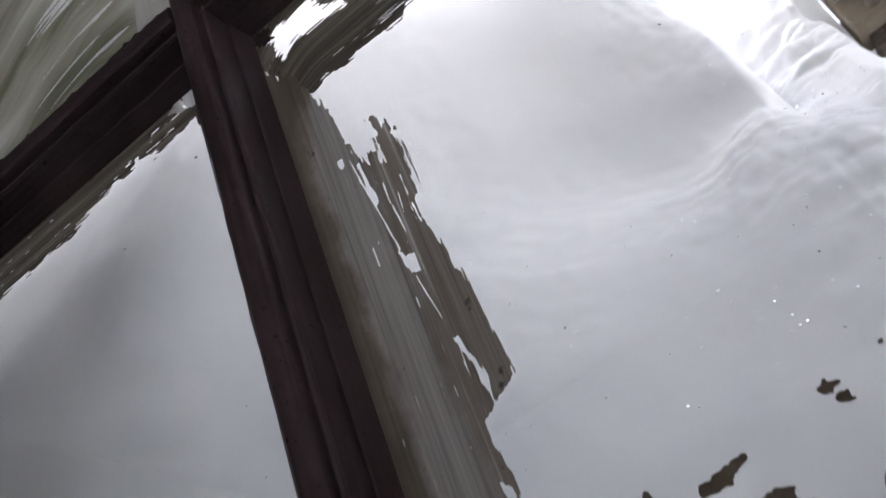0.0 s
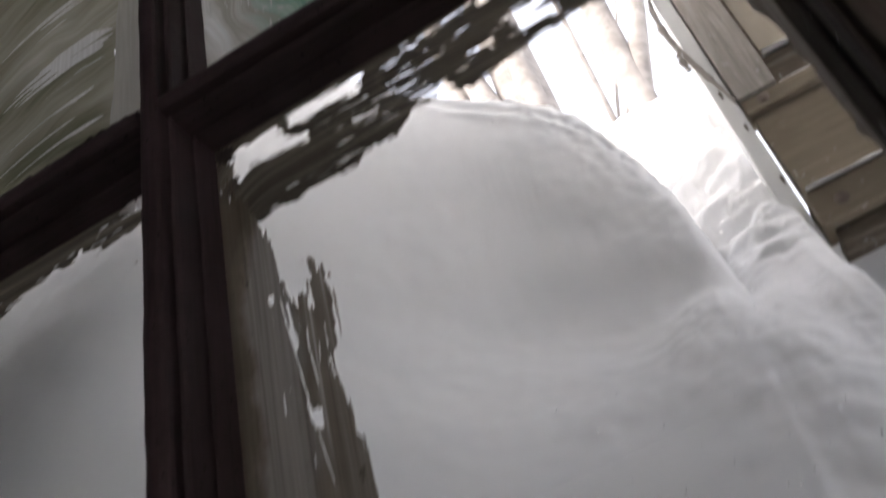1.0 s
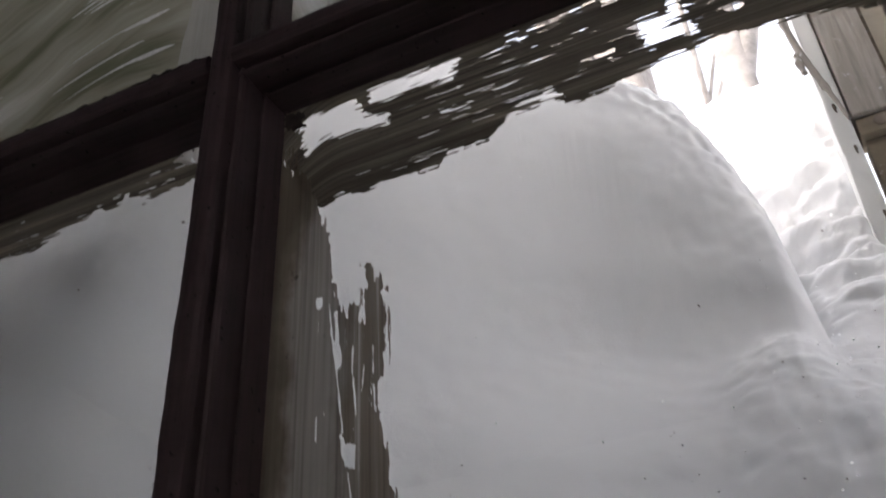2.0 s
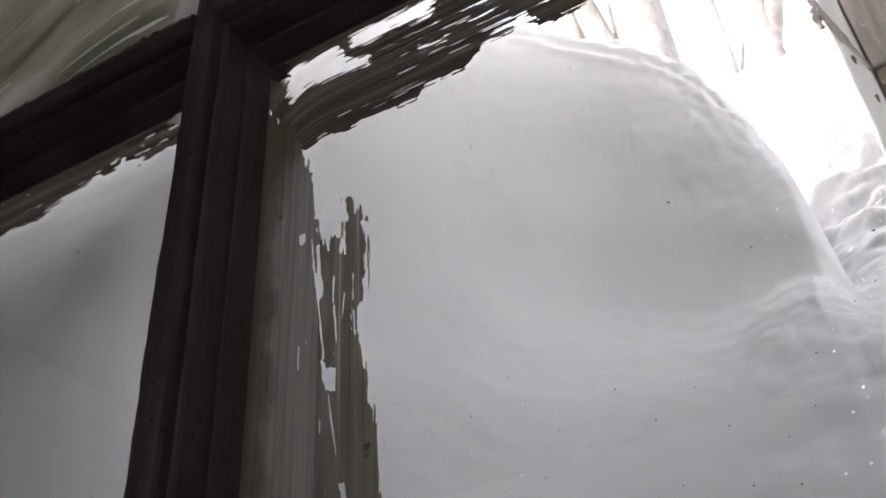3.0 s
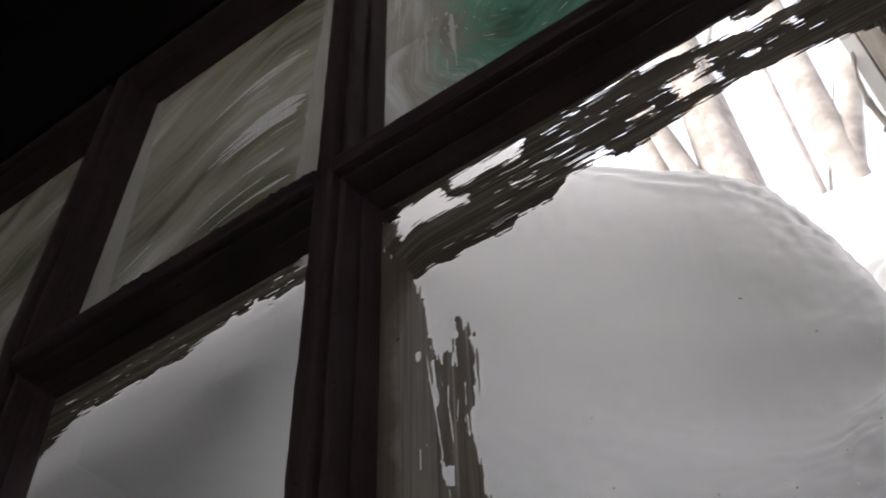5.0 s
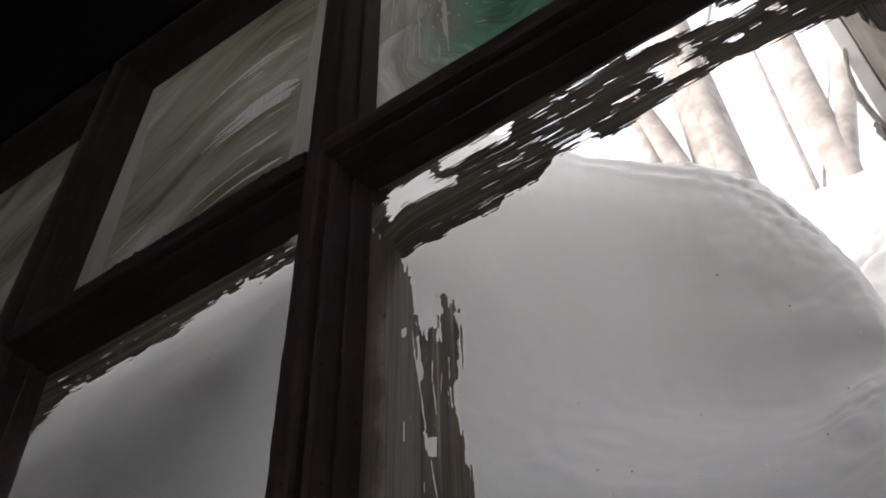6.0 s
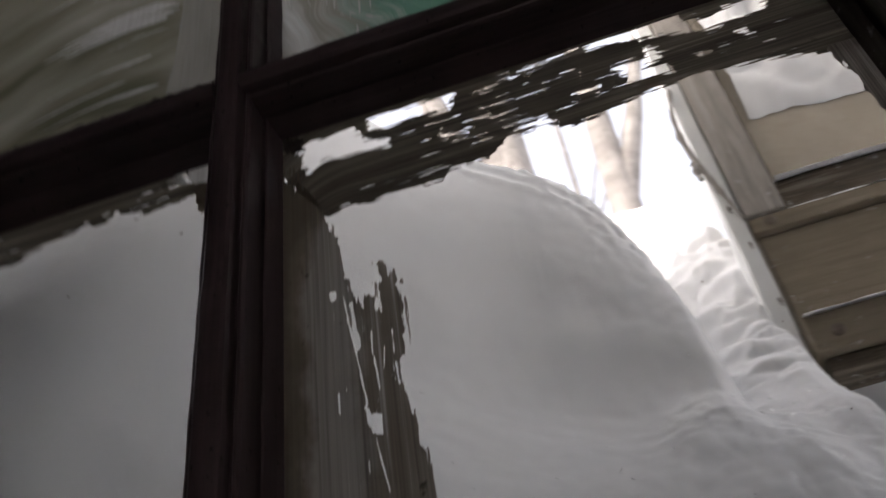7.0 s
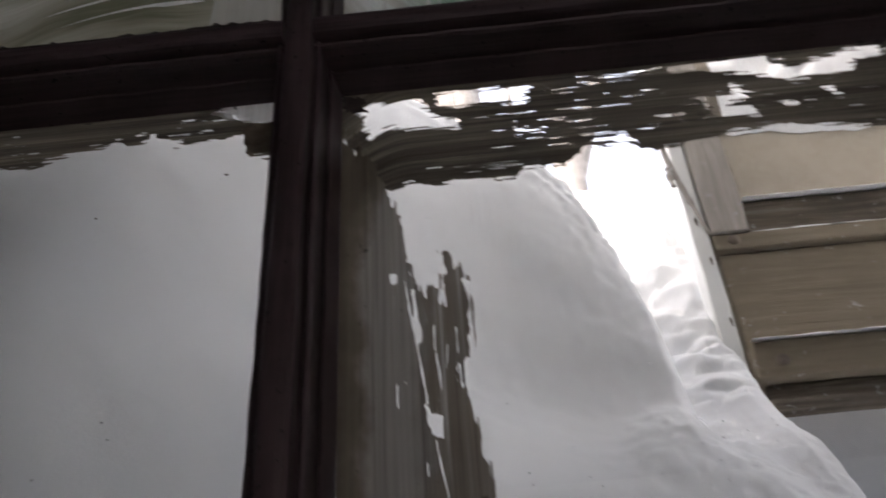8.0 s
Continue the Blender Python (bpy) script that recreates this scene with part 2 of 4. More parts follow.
BROWN_X = painted_wood("brown paint across", (0.036, 0.0260, 0.0290), (0.098, 0.070, 0.075), "x")
BROWN_Z = painted_wood("brown paint upright", (0.036, 0.0260, 0.0290), (0.098, 0.070, 0.075), "z")
SNOW = snow_material()
WOOD = weathered_wood("weathered boards", (0.195, 0.157, 0.112), (0.245, 0.200, 0.145), (0.29, 0.243, 0.182))
WORN = weathered_wood("worn bare stile", (0.07, 0.058, 0.05), (0.13, 0.11, 0.095), (0.20, 0.18, 0.155), "z")
# dark timber; also colours the strips that stand in for shade on the shed
DARKWOOD_SHADE = weathered_wood("dark timber and shade strips", (0.05, 0.04, 0.03), (0.12, 0.095, 0.07), (0.25, 0.22, 0.18))
GREYWOOD = weathered_wood("grey post timber", (0.20, 0.18, 0.16), (0.32, 0.29, 0.26), (0.44, 0.41, 0.37), "z")
FILM_X = paint_film("brushed film across", "x", (0.085, 0.074, 0.057), (0.22, 0.20, 0.16), (0.19, 0.171, 0.135))
FILM_Z = paint_film("brushed film upright", "z", (0.13, 0.117, 0.10), (0.33, 0.305, 0.27), (0.32, 0.295, 0.256))
STREAK = streaked_film("dragged paint film")
FLAKE = rough_plain("dark paint flake", (0.09, 0.075, 0.055), (0.22, 0.19, 0.145), 60, 0.8, 0.0008)
CHIP = rough_plain("black paint chip", (0.018, 0.013, 0.012), (0.045, 0.033, 0.03), 90, 0.7, 0.0008)
OLIVE = wiped_paint("olive wiped paint", [(0.36, (0.165, 0.165, 0.108)), (0.45, (0.295, 0.283, 0.212)), (0.55, (0.385, 0.367, 0.29)), (0.62, (0.48, 0.467, 0.395)), (0.70, (0.63, 0.62, 0.57))], "arc")
GREYSWIRL = wiped_paint("grey swirled paint", [(0.38, (0.20, 0.196, 0.145)), (0.46, (0.33, 0.315, 0.255)), (0.53, (0.44, 0.425, 0.365)), (0.59, (0.62, 0.62, 0.58)), (0.66, (0.86, 0.86, 0.85))], "round",
                        [(0.39, (0.05, 0.155, 0.105)), (0.46, (0.115, 0.29, 0.205)), (0.54, (0.18, 0.36, 0.275)), (0.60, (0.42, 0.52, 0.45))])
GLASS = glass_material()
LIMEWASH = rough_plain("old limewash", (0.50, 0.48, 0.44), (0.62, 0.60, 0.56), 3)
# near black puts the lack of light into the wall's own colour
UNLIT_WALL = rough_plain("interior boards coloured unlit", (0.005, 0.004, 0.004), (0.011, 0.009, 0.008), 5)
# near-black colour in place of missing light, for the ceiling and west wall
CEIL = rough_plain("near-black unlit boards", (0.012, 0.010, 0.009), (0.024, 0.021, 0.019), 4)
FLOORM = weathered_wood("old floor planks", (0.05, 0.035, 0.025), (0.09, 0.065, 0.045), (0.14, 0.10, 0.07))
STUCCO = rough_plain("outer plaster", (0.70, 0.69, 0.67), (0.80, 0.79, 0.77), 6)
BARK = rough_plain("pale bark", (0.135, 0.124, 0.118), (0.31, 0.294, 0.280), 16, 0.9, 0.004)
FROST = rough_plain("pale panel board", (0.36, 0.315, 0.255), (0.50, 0.445, 0.37), 7)
# greyer copy of the snow, with the shade put into its colour
SHADED_SNOW = rough_plain("shaded snow crust", (0.60, 0.62, 0.65), (0.72, 0.73, 0.75), 6)
WHITEP = rough_plain("white trim paint", (0.70, 0.70, 0.68), (0.82, 0.82, 0.80), 20)


def ice_material():
    m, nt, o = nodes_of("ice grain")
    surface(nt, o, (0.97, 0.97, 0.98), 0.25, None, 1.0, 1.0)
    return m


ICE = ice_material()
IRON = rough_plain("rusty iron", (0.12, 0.09, 0.07), (0.26, 0.21, 0.17), 60, 0.6)


# ---- builders ----
def mesh_of(name, verts, faces, mat, smooth=False):
    me = bpy.data.meshes.new(name)
    me.from_pydata(verts, [], faces)
    me.validate()
    me.update()
    me.materials.append(mat)
    if smooth:
        me.polygons.foreach_set("use_smooth", [True] * len(me.polygons))
    return me


def part(name, bm, mat, parent=None, label="", smooth=False):
    """Link a bmesh (or a finished mesh) as one object under a thing or part."""
    if isinstance(bm, bmesh.types.BMesh):
        bmesh.ops.recalc_face_normals(bm, faces=bm.faces)
        me = bpy.data.meshes.new(name)
        bm.to_mesh(me)
        bm.free()
        me.materials.append(mat)
        if smooth:
            me.polygons.foreach_set("use_smooth", [True] * len(me.polygons))
    else:
        me = bm
    ob = new(name, me)
    ob.parent = parent
    if label:
        tagged(ob, label)
    return ob


def box(x0, x1, y0, y1, z0, z1, bevel=0.0, rough=0.0, cuts=0):
    bm = bmesh.new()
    bmesh.ops.create_cube(bm, size=1.0)
    for v in bm.verts:
        v.co = Vector(((x0 + x1) / 2 + v.co.x * (x1 - x0), (y0 + y1) / 2 + v.co.y * (y1 - y0), (z0 + z1) / 2 + v.co.z * (z1 - z0)))
    if bevel:
        bmesh.ops.bevel(bm, geom=bm.edges[:], offset=bevel, segments=2, affect="EDGES", profile=0.6)
    if cuts:
        long = [e for e in bm.edges if e.calc_length() > 0.1]
        bmesh.ops.subdivide_edges(bm, edges=long, cuts=cuts, use_grid_fill=True)
    if rough:
        for v in bm.verts:
            v.co += noise.noise_vector(v.co * 23.0) * rough
    return bm


def profile_bar(points, along, start, end, steps, wob=0.0009):
    """Sweep a moulded section. points: (across, y); along: 'x' or 'z'."""
    bm = bmesh.new()
    rings = []
    for k in range(steps + 1):
        s = start + (end - start) * k / steps
        ring = []
        for a, y in points:
            co = Vector((s, y, a)) if along == "x" else Vector((a, y, s))
            n = noise.noise_vector(co * 38.0)
            co += Vector((0 if along == "x" else n.x, n.y, n.z if along == "x" else 0)) * wob
            ring.append(bm.verts.new(co))
        rings.append(ring)
    n = len(points)
    for r0, r1 in zip(rings, rings[1:]):
        for i in range(n):
            bm.faces.new((r0[i], r0[(i + 1) % n], r1[(i + 1) % n], r1[i]))
    bm.faces.new(rings[0])
    bm.faces.new(rings[-1][::-1])
    return bm


HALF = [(0.0030, -0.0562), (0.0068, -0.0552), (0.0092, -0.0530), (0.0100, -0.0492), (0.0105, -0.0425), (0.0116, -0.0412), (0.0128, -0.0440), (0.0142, -0.0460), (0.0156, -0.0450), (0.0166, -0.0420), (0.0171, -0.0330),
        (0.0174, -0.0230), (0.0180, -0.0165), (0.0194, -0.0160), (0.0203, -0.0232), (0.0212, -0.0218), (0.0255, -0.0015)]


def moulding(centre, lo=True, hi=True, flat=0.03):
    """Closed section of a glazing bar, or of a frame member with the moulding on one side only."""
    left = [(centre - a, y) for a, y in HALF[::-1]] if lo else [(centre - flat, 0.0), (centre - flat, -0.0525)]
    right = [(centre + a, y) for a, y in HALF] if hi else [(centre + flat, -0.0525), (centre + flat, 0.0)]
    # outside, a thin bevelled putty line over the glass
    rear = ([(centre + 0.0255, 0.0022), (centre + 0.013, 0.0085)] if hi else [(right[-1][0], 0.022)]) + ([(centre - 0.013, 0.0085), (centre - 0.0255, 0.0022)] if lo else [(left[0][0], 0.022)])
    return left + right + rear


# ---- the window ----
V0, V1, V2 = -0.6640, -0.2352, 0.2405
H0, H1, H2 = 0.959, 1.5925, 2.1125
XL = -1.10
window = tagged(new("window_1"), "old multi-pane wooden window with flaking brown paint", "window", kind="structure")


def settle(bm):
    """The upper half of the side bar has sunk out of plumb."""
    for v in bm.verts:
        k = min(1.0, max(0.0, (v.co.z - H1 + 0.02) / 0.06))
        v.co.x += k * (-0.012 + 0.065 * (v.co.z - H1 - 0.06))
    return bm


part("glazing_bar", settle(profile_bar(moulding(V0), "z", H0, H2, 90)), BROWN_Z, window)
part("glazing_bar", profile_bar(moulding(V1), "z", H0, H2, 90), BROWN_Z, window)
part("frame_stile", profile_bar(moulding(V2, True, False, 0.05), "z", H0 - 0.05, H2 + 0.05, 90), WORN, window, "grey worn stile")
part("frame_stile", profile_bar(moulding(XL, False, True, 0.05), "z", H0 - 0.05, H2 + 0.05, 60), BROWN_Z, window)
for lo, hi in ((XL + 0.0115, V0 - 0.0115), (V0 + 0.0115, V1 - 0.0115), (V1 + 0.0115, V2 - 0.0115)):
    part("cross_bar", profile_bar(moulding(H1), "x", lo, hi, 60), BROWN_X, window)
    part("top_rail", profile_bar(moulding(H2, True, False, 0.012), "x", lo, hi, 60), BROWN_X, window)
    part("bottom_rail", profile_bar(moulding(H0, False, True, 0.05), "x", lo, hi, 40), BROWN_X, window)

COLS = [(XL + 0.0255, V0 - 0.0255), (V0 + 0.0255, V1 - 0.0255), (V1 + 0.0255, V2 - 0.0255)]
ROWSZ = [(H0 + 0.0255, H1 - 0.0255), (H1 + 0.0255, H2 - 0.0255)]
panes = {}
for i, (x0, x1) in enumerate(COLS):
    for j, (z0, z1) in enumerate(ROWSZ):
        p = part("glass_pane", box(x0 - 0.018, x1 + 0.018, -0.0015, 0.0015, z0 - 0.004, z1 + 0.004), GLASS, window)
        p.visible_shadow = False
        panes[i, j] = p


# ---- paint on the panes ----
def inside(px, pz, poly):
    """Signed distance to a polygon, positive inside."""
    d = np.full(px.shape, 1e9)
    ins = np.zeros(px.shape, bool)
    n = len(poly)
    for i in range(n):
        (ax, az), (bx, bz) = poly[i], poly[(i + 1) % n]
        ex, ez = bx - ax, bz - az
        wx, wz = px - ax, pz - az
        t = np.clip((wx * ex + wz * ez) / (ex * ex + ez * ez), 0, 1)
        d = np.minimum(d, np.hypot(wx - t * ex, wz - t * ez))
        cross = ((az <= pz) & (bz > pz)) | ((bz <= pz) & (az > pz))
        with np.errstate(divide="ignore", invalid="ignore"):
            xi = ax + (pz - az) / (bz - az if bz != az else 1e-9) * ex
        ins ^= cross & (px < xi)
    return np.where(ins, d, -d)


def lattice(seed):
    """Smooth value noise on a grid of the given sample coordinates."""
    rng = np.random.RandomState(seed)
    table = rng.rand(512, 512)

    def at(u, v):
        iu, iv = np.floor(u).astype(int), np.floor(v).astype(int)
        fu, fv = u - iu, v - iv
        fu, fv = fu * fu * (3 - 2 * fu), fv * fv * (3 - 2 * fv)
        a, b = table[iu % 512, iv % 512], table[(iu + 1) % 512, iv % 512]
        c, d = table[iu % 512, (iv + 1) % 512], table[(iu + 1) % 512, (iv + 1) % 512]
        return (a * (1 - fu) + b * fu) * (1 - fv) + (c * (1 - fu) + d * fu) * fv - 0.5

    return at


def film_mesh(name, field, x0, x1, z0, z1, dx, dz, mat, y=-0.0021):
    """The region where field(x, z) > 0, as a flat film with clean contour edges."""
    nx, nz = int((x1 - x0) / dx) + 1, int((z1 - z0) / dz) + 1
    xs, zs = np.linspace(x0, x1, nx), np.linspace(z0, z1, nz)
    gx, gz = np.meshgrid(xs, zs, indexing="ij")
    f = field(gx, gz)
    f = np.where(np.abs(f) < 1e-7, 1e-7, f)
    verts, faces, seen = [], [], {}

    def node(key, x, z):
        if key not in seen:
            seen[key] = len(verts)
            verts.append((x, y, z))
        return seen[key]

    pos = f > 0
    for i in range(nx - 1):
        for j in range(nz - 1):
            ring = ((i, j), (i + 1, j), (i + 1, j + 1), (i, j + 1))
            s = [pos[r] for r in ring]
            if not any(s):
                continue
            poly = []
            for k in range(4):
                a, b = ring[k], ring[(k + 1) % 4]
                if s[k]:
                    poly.append(node(a, xs[a[0]], zs[a[1]]))
                if s[k] != s[(k + 1) % 4]:
                    t = f[a] / (f[a] - f[b])
                    key = (min(a, b), max(a, b))
                    poly.append(node(key, xs[a[0]] + t * (xs[b[0]] - xs[a[0]]), zs[a[1]] + t * (zs[b[1]] - zs[a[1]])))
            if len(poly) > 2:
                faces.append(poly)
    return mesh_of(name, verts, faces, mat)


def bristles(along, across, pitch, density, seed):
    """Noise that runs in single bristle marks: rows of the given pitch, each with its own run along the stroke."""
    row = np.floor(across / pitch + 2.2 * NA(along * 14 + seed, across * 30))
    fine = np.floor(across / (pitch * 0.5) + 2.2 * NA(along * 14 + seed, across * 30))
    return NC(along * density + row * 13.7, row + seed) + 0.45 * ND(along * density * 2.6 + fine * 7.3, fine + seed)


NA, NB, NC, ND = lattice(1), lattice(2), lattice(3), lattice(4)
TOP_X = (-0.21, -0.175, -0.158, -0.140, -0.130, -0.086, -0.080, -0.050, -0.036, -0.002, 0.016, 0.049, 0.069, 0.116, 0.178, 0.198, 0.216)
TOP_Z = (1.455, 1.463, 1.468, 1.463, 1.467, 1.461, 1.470, 1.470, 1.484, 1.486, 1.475, 1.480, 1.487, 1.489, 1.475, 1.467, 1.462)
TOP_HOLES = [
    [(-0.199, 1.552), (-0.193, 1.518), (-0.188, 1.512), (-0.174, 1.523), (-0.121, 1.519), (-0.120, 1.530), (-0.139, 1.535), (-0.150, 1.556), (-0.186, 1.557)],
    [(-0.138, 1.562), (-0.061, 1.560), (-0.070, 1.536), (-0.090, 1.541), (-0.136, 1.543)],
    [(0.040, 1.562), (0.052, 1.567), (0.116, 1.568), (0.118, 1.558), (0.133, 1.551), (0.162, 1.559), (0.209, 1.573), (0.201, 1.548), (0.179, 1.547), (0.175, 1.537), (0.126, 1.534), (0.098, 1.545), (0.064, 1.553), (0.041, 1.552)],
    [(0.053, 1.529), (0.080, 1.526), (0.082, 1.538), (0.090, 1.537), (0.094, 1.519), (0.080, 1.514), (0.095, 1.513), (0.096, 1.498), (0.063, 1.505)],
]
TOP_STRIPS = [
    [(0.019, 1.514), (0.046, 1.512), (0.040, 1.503), (0.020, 1.509)],
    [(-0.030, 1.496), (-0.001, 1.496), (0.006, 1.485), (-0.030, 1.492)],
    [(-0.022, 1.554), (-0.004, 1.556), (-0.022, 1.548)],
    [(-0.083, 1.514), (-0.067, 1.516), (-0.070, 1.512), (-0.081, 1.508)],
    [(-0.074, 1.509), (-0.057, 1.509), (-0.060, 1.504), (-0.074, 1.507)],
    [(0.145, 1.525), (0.157, 1.525), (0.161, 1.512), (0.150, 1.516)],
    [(-0.013, 1.558), (0.038, 1.565), (0.038, 1.562), (-0.012, 1.556)],
    [(0.116, 1.512), (0.125, 1.511), (0.124, 1.507), (0.116, 1.507)],
]
LEFT_Z = (0.98, 1.060, 1.090, 1.148, 1.156, 1.164, 1.205, 1.235, 1.270, 1.296, 1.312, 1.322, 1.348, 1.358, 1.367, 1.385, 1.414, 1.462, 1.50)
LEFT_X = (-0.125, -0.132, -0.142, -0.146, -0.134, -0.118, -0.118, -0.122, -0.126, -0.133, -0.134, -0.126, -0.125, -0.143, -0.155, -0.163, -0.166, -0.175, -0.19)
LEFT_HOLES = [
    [(-0.158, 1.287), (-0.154, 1.265), (-0.147, 1.262), (-0.146, 1.277), (-0.153, 1.279)],
    [(-0.177, 1.386), (-0.171, 1.386), (-0.171, 1.377), (-0.176, 1.378)],
    [(-0.136, 1.156), (-0.139, 1.180), (-0.144, 1.206), (-0.141, 1.206), (-0.133, 1.172)],
    [(-0.163, 1.372), (-0.160, 1.330), (-0.157, 1.330), (-0.160, 1.372)],
    [(-0.152, 1.114), (-0.149, 1.101), (-0.145, 1.101), (-0.147, 1.109)],
]
TIPS = [
    [(-0.1427, 1.4009), (-0.1374, 1.4014), (-0.1327, 1.3925), (-0.1272, 1.3809), (-0.1259, 1.3762), (-0.1290, 1.3757), (-0.1246, 1.3563), (-0.126, 1.342), (-0.147, 1.342), (-0.1405, 1.3622), (-0.1440, 1.3835), (-0.1394, 1.3788), (-0.1371, 1.385)],
    [(-0.1622, 1.392), (-0.1581, 1.3743), (-0.156, 1.350), (-0.166, 1.350)],
    [(-0.1541, 1.3673), (-0.1500, 1.3785), (-0.1465, 1.368), (-0.147, 1.345), (-0.155, 1.345)],
]
# long gaps left between the bristles: half width, then the line
SLITS = [
    (0.0010, [(-0.1663, 1.3787), (-0.1637, 1.3533), (-0.1602, 1.3287), (-0.157, 1.3014), (-0.1555, 1.2863)]),
    (0.0006, [(-0.1488, 1.3457), (-0.1494, 1.3279), (-0.1467, 1.2967), (-0.1502, 1.278)]),
    (0.0003, [(-0.1353, 1.3388), (-0.1353, 1.321), (-0.1380, 1.3027)]),
    (0.0003, [(-0.1419, 1.3561), (-0.1410, 1.33), (-0.1430, 1.31)]),
    (0.0004, [(-0.1520, 1.262), (-0.1480, 1.235), (-0.1430, 1.206)]),
]


def line_gap(px, pz, pts):
    """Distance to a bent line."""
    d = np.full(px.shape, 1e9)
    for (ax, az), (bx, bz) in zip(pts, pts[1:]):
        ex, ez = bx - ax, bz - az
        t = np.clip(((px - ax) * ex + (pz - az) * ez) / (ex * ex + ez * ez), 0, 1)
        d = np.minimum(d, np.hypot(px - ax - t * ex, pz - az - t * ez))
    return d


def film_top(x, z):
    d = z - np.interp(x, TOP_X, TOP_Z)
    zb = z + 10.0 * np.clip(-0.155 - x, 0, 0.055) ** 2
    run = bristles(x, zb, 0.0021, 62, 3)
    d = d + 0.006 * run + 0.003 * NB(x * 320, z * 900)
    for h in TOP_HOLES + TOP_STRIPS:
        d = np.minimum(d, -inside(x, z, h) + 0.0022 + 0.0080 * bristles(x, zb, 0.0016, 34, 17) + 0.0015 * NB(x * 300, z * 1000))
    # gaps where the bristles lifted
    amount = np.interp(x, (-0.20, -0.15, -0.10, -0.05, 0.06, 0.13, 0.20), (-0.15, -0.07, -0.03, 0.02, 0.02, -0.03, -0.06)) * np.interp(z, (1.475, 1.50, 1.54, 1.565), (0.0, 1, 1, 0.3))
    d = np.minimum(d, (0.502 - amount - bristles(x, zb, 0.0010, 30, 40)) * 0.012)
    # the two brushings meet along a mitre at the corner
    return np.minimum(d, (x + 0.2096) * 0.86 + (z - 1.520) * 0.51 + 0.004 * NA(x * 200, z * 200))


def film_left(x, z):
    d = np.interp(z, LEFT_Z, LEFT_X) - x
    for tip in TIPS:
        d = np.maximum(d, inside(x, z, tip))
    run = bristles(z, x, 0.0021, 60, 8)
    d = d + 0.005 * run + 0.002 * NB(z * 300, x * 800 + 90)
    for w, pts in SLITS:
        d = np.minimum(d, line_gap(x, z, pts) - 0.62 * w - 0.0010 * NB(z * 130, x * 900))
    for h in LEFT_HOLES:
        d = np.minimum(d, -inside(x, z, h) + 0.002 * run)
    lift = bristles(z, x, 0.0016, 26, 90)
    amount = np.interp(x, (-0.205, -0.17, -0.13), (-0.12, 0.0, 0.03)) * np.interp(z, (1.2, 1.30, 1.40), (0.2, 1, 1))
    return np.minimum(np.minimum(d, (0.60 - amount - lift) * 0.012), -((x + 0.2096) * 0.86 + (z - 1.530) * 0.51) + 0.006 * NA(x * 120, z * 120) + 0.016 * bristles(z, x, 0.0017, 45, 61))


def film_right(x, z):
    edge = np.interp(z, (0.98, 1.34, 1.38, 1.40, 1.44, 1.47), (0.214, 0.2085, 0.206, 0.203, 0.201, 0.196))
    return np.minimum(x - edge + 0.004 * NA(z * 90 + 3, x * 300) + 0.002 * NB(z * 300, x * 700), 1.475 - z + 0 * x)


def film_side_top(x, z):
    edge = np.interp(x, (-0.645, -0.620, -0.588, -0.486, -0.471, -0.438, -0.418, -0.390, -0.384, -0.366, -0.356, -0.337, -0.315, -0.283, -0.281, -0.278, -0.258), (1.485, 1.500, 1.522, 1.524, 1.523, 1.525, 1.533, 1.535, 1.542, 1.532, 1.542, 1.531, 1.533, 1.534, 1.535, 1.512, 1.508))
    run = bristles(x, z, 0.0022, 60, 21)
    d = z - edge + 0.010 * run + 0.003 * NB(x * 260, z * 800)
    d = np.minimum(d, -inside(x, z, [(-0.310, 1.565), (-0.296, 1.575), (-0.258, 1.577), (-0.256, 1.543), (-0.275, 1.545), (-0.294, 1.554)]) + 0.002 * NA(x * 200, z * 400))
    return np.minimum(d, (0.47 - bristles(x, z, 0.0020, 50, 33)) * 0.012)


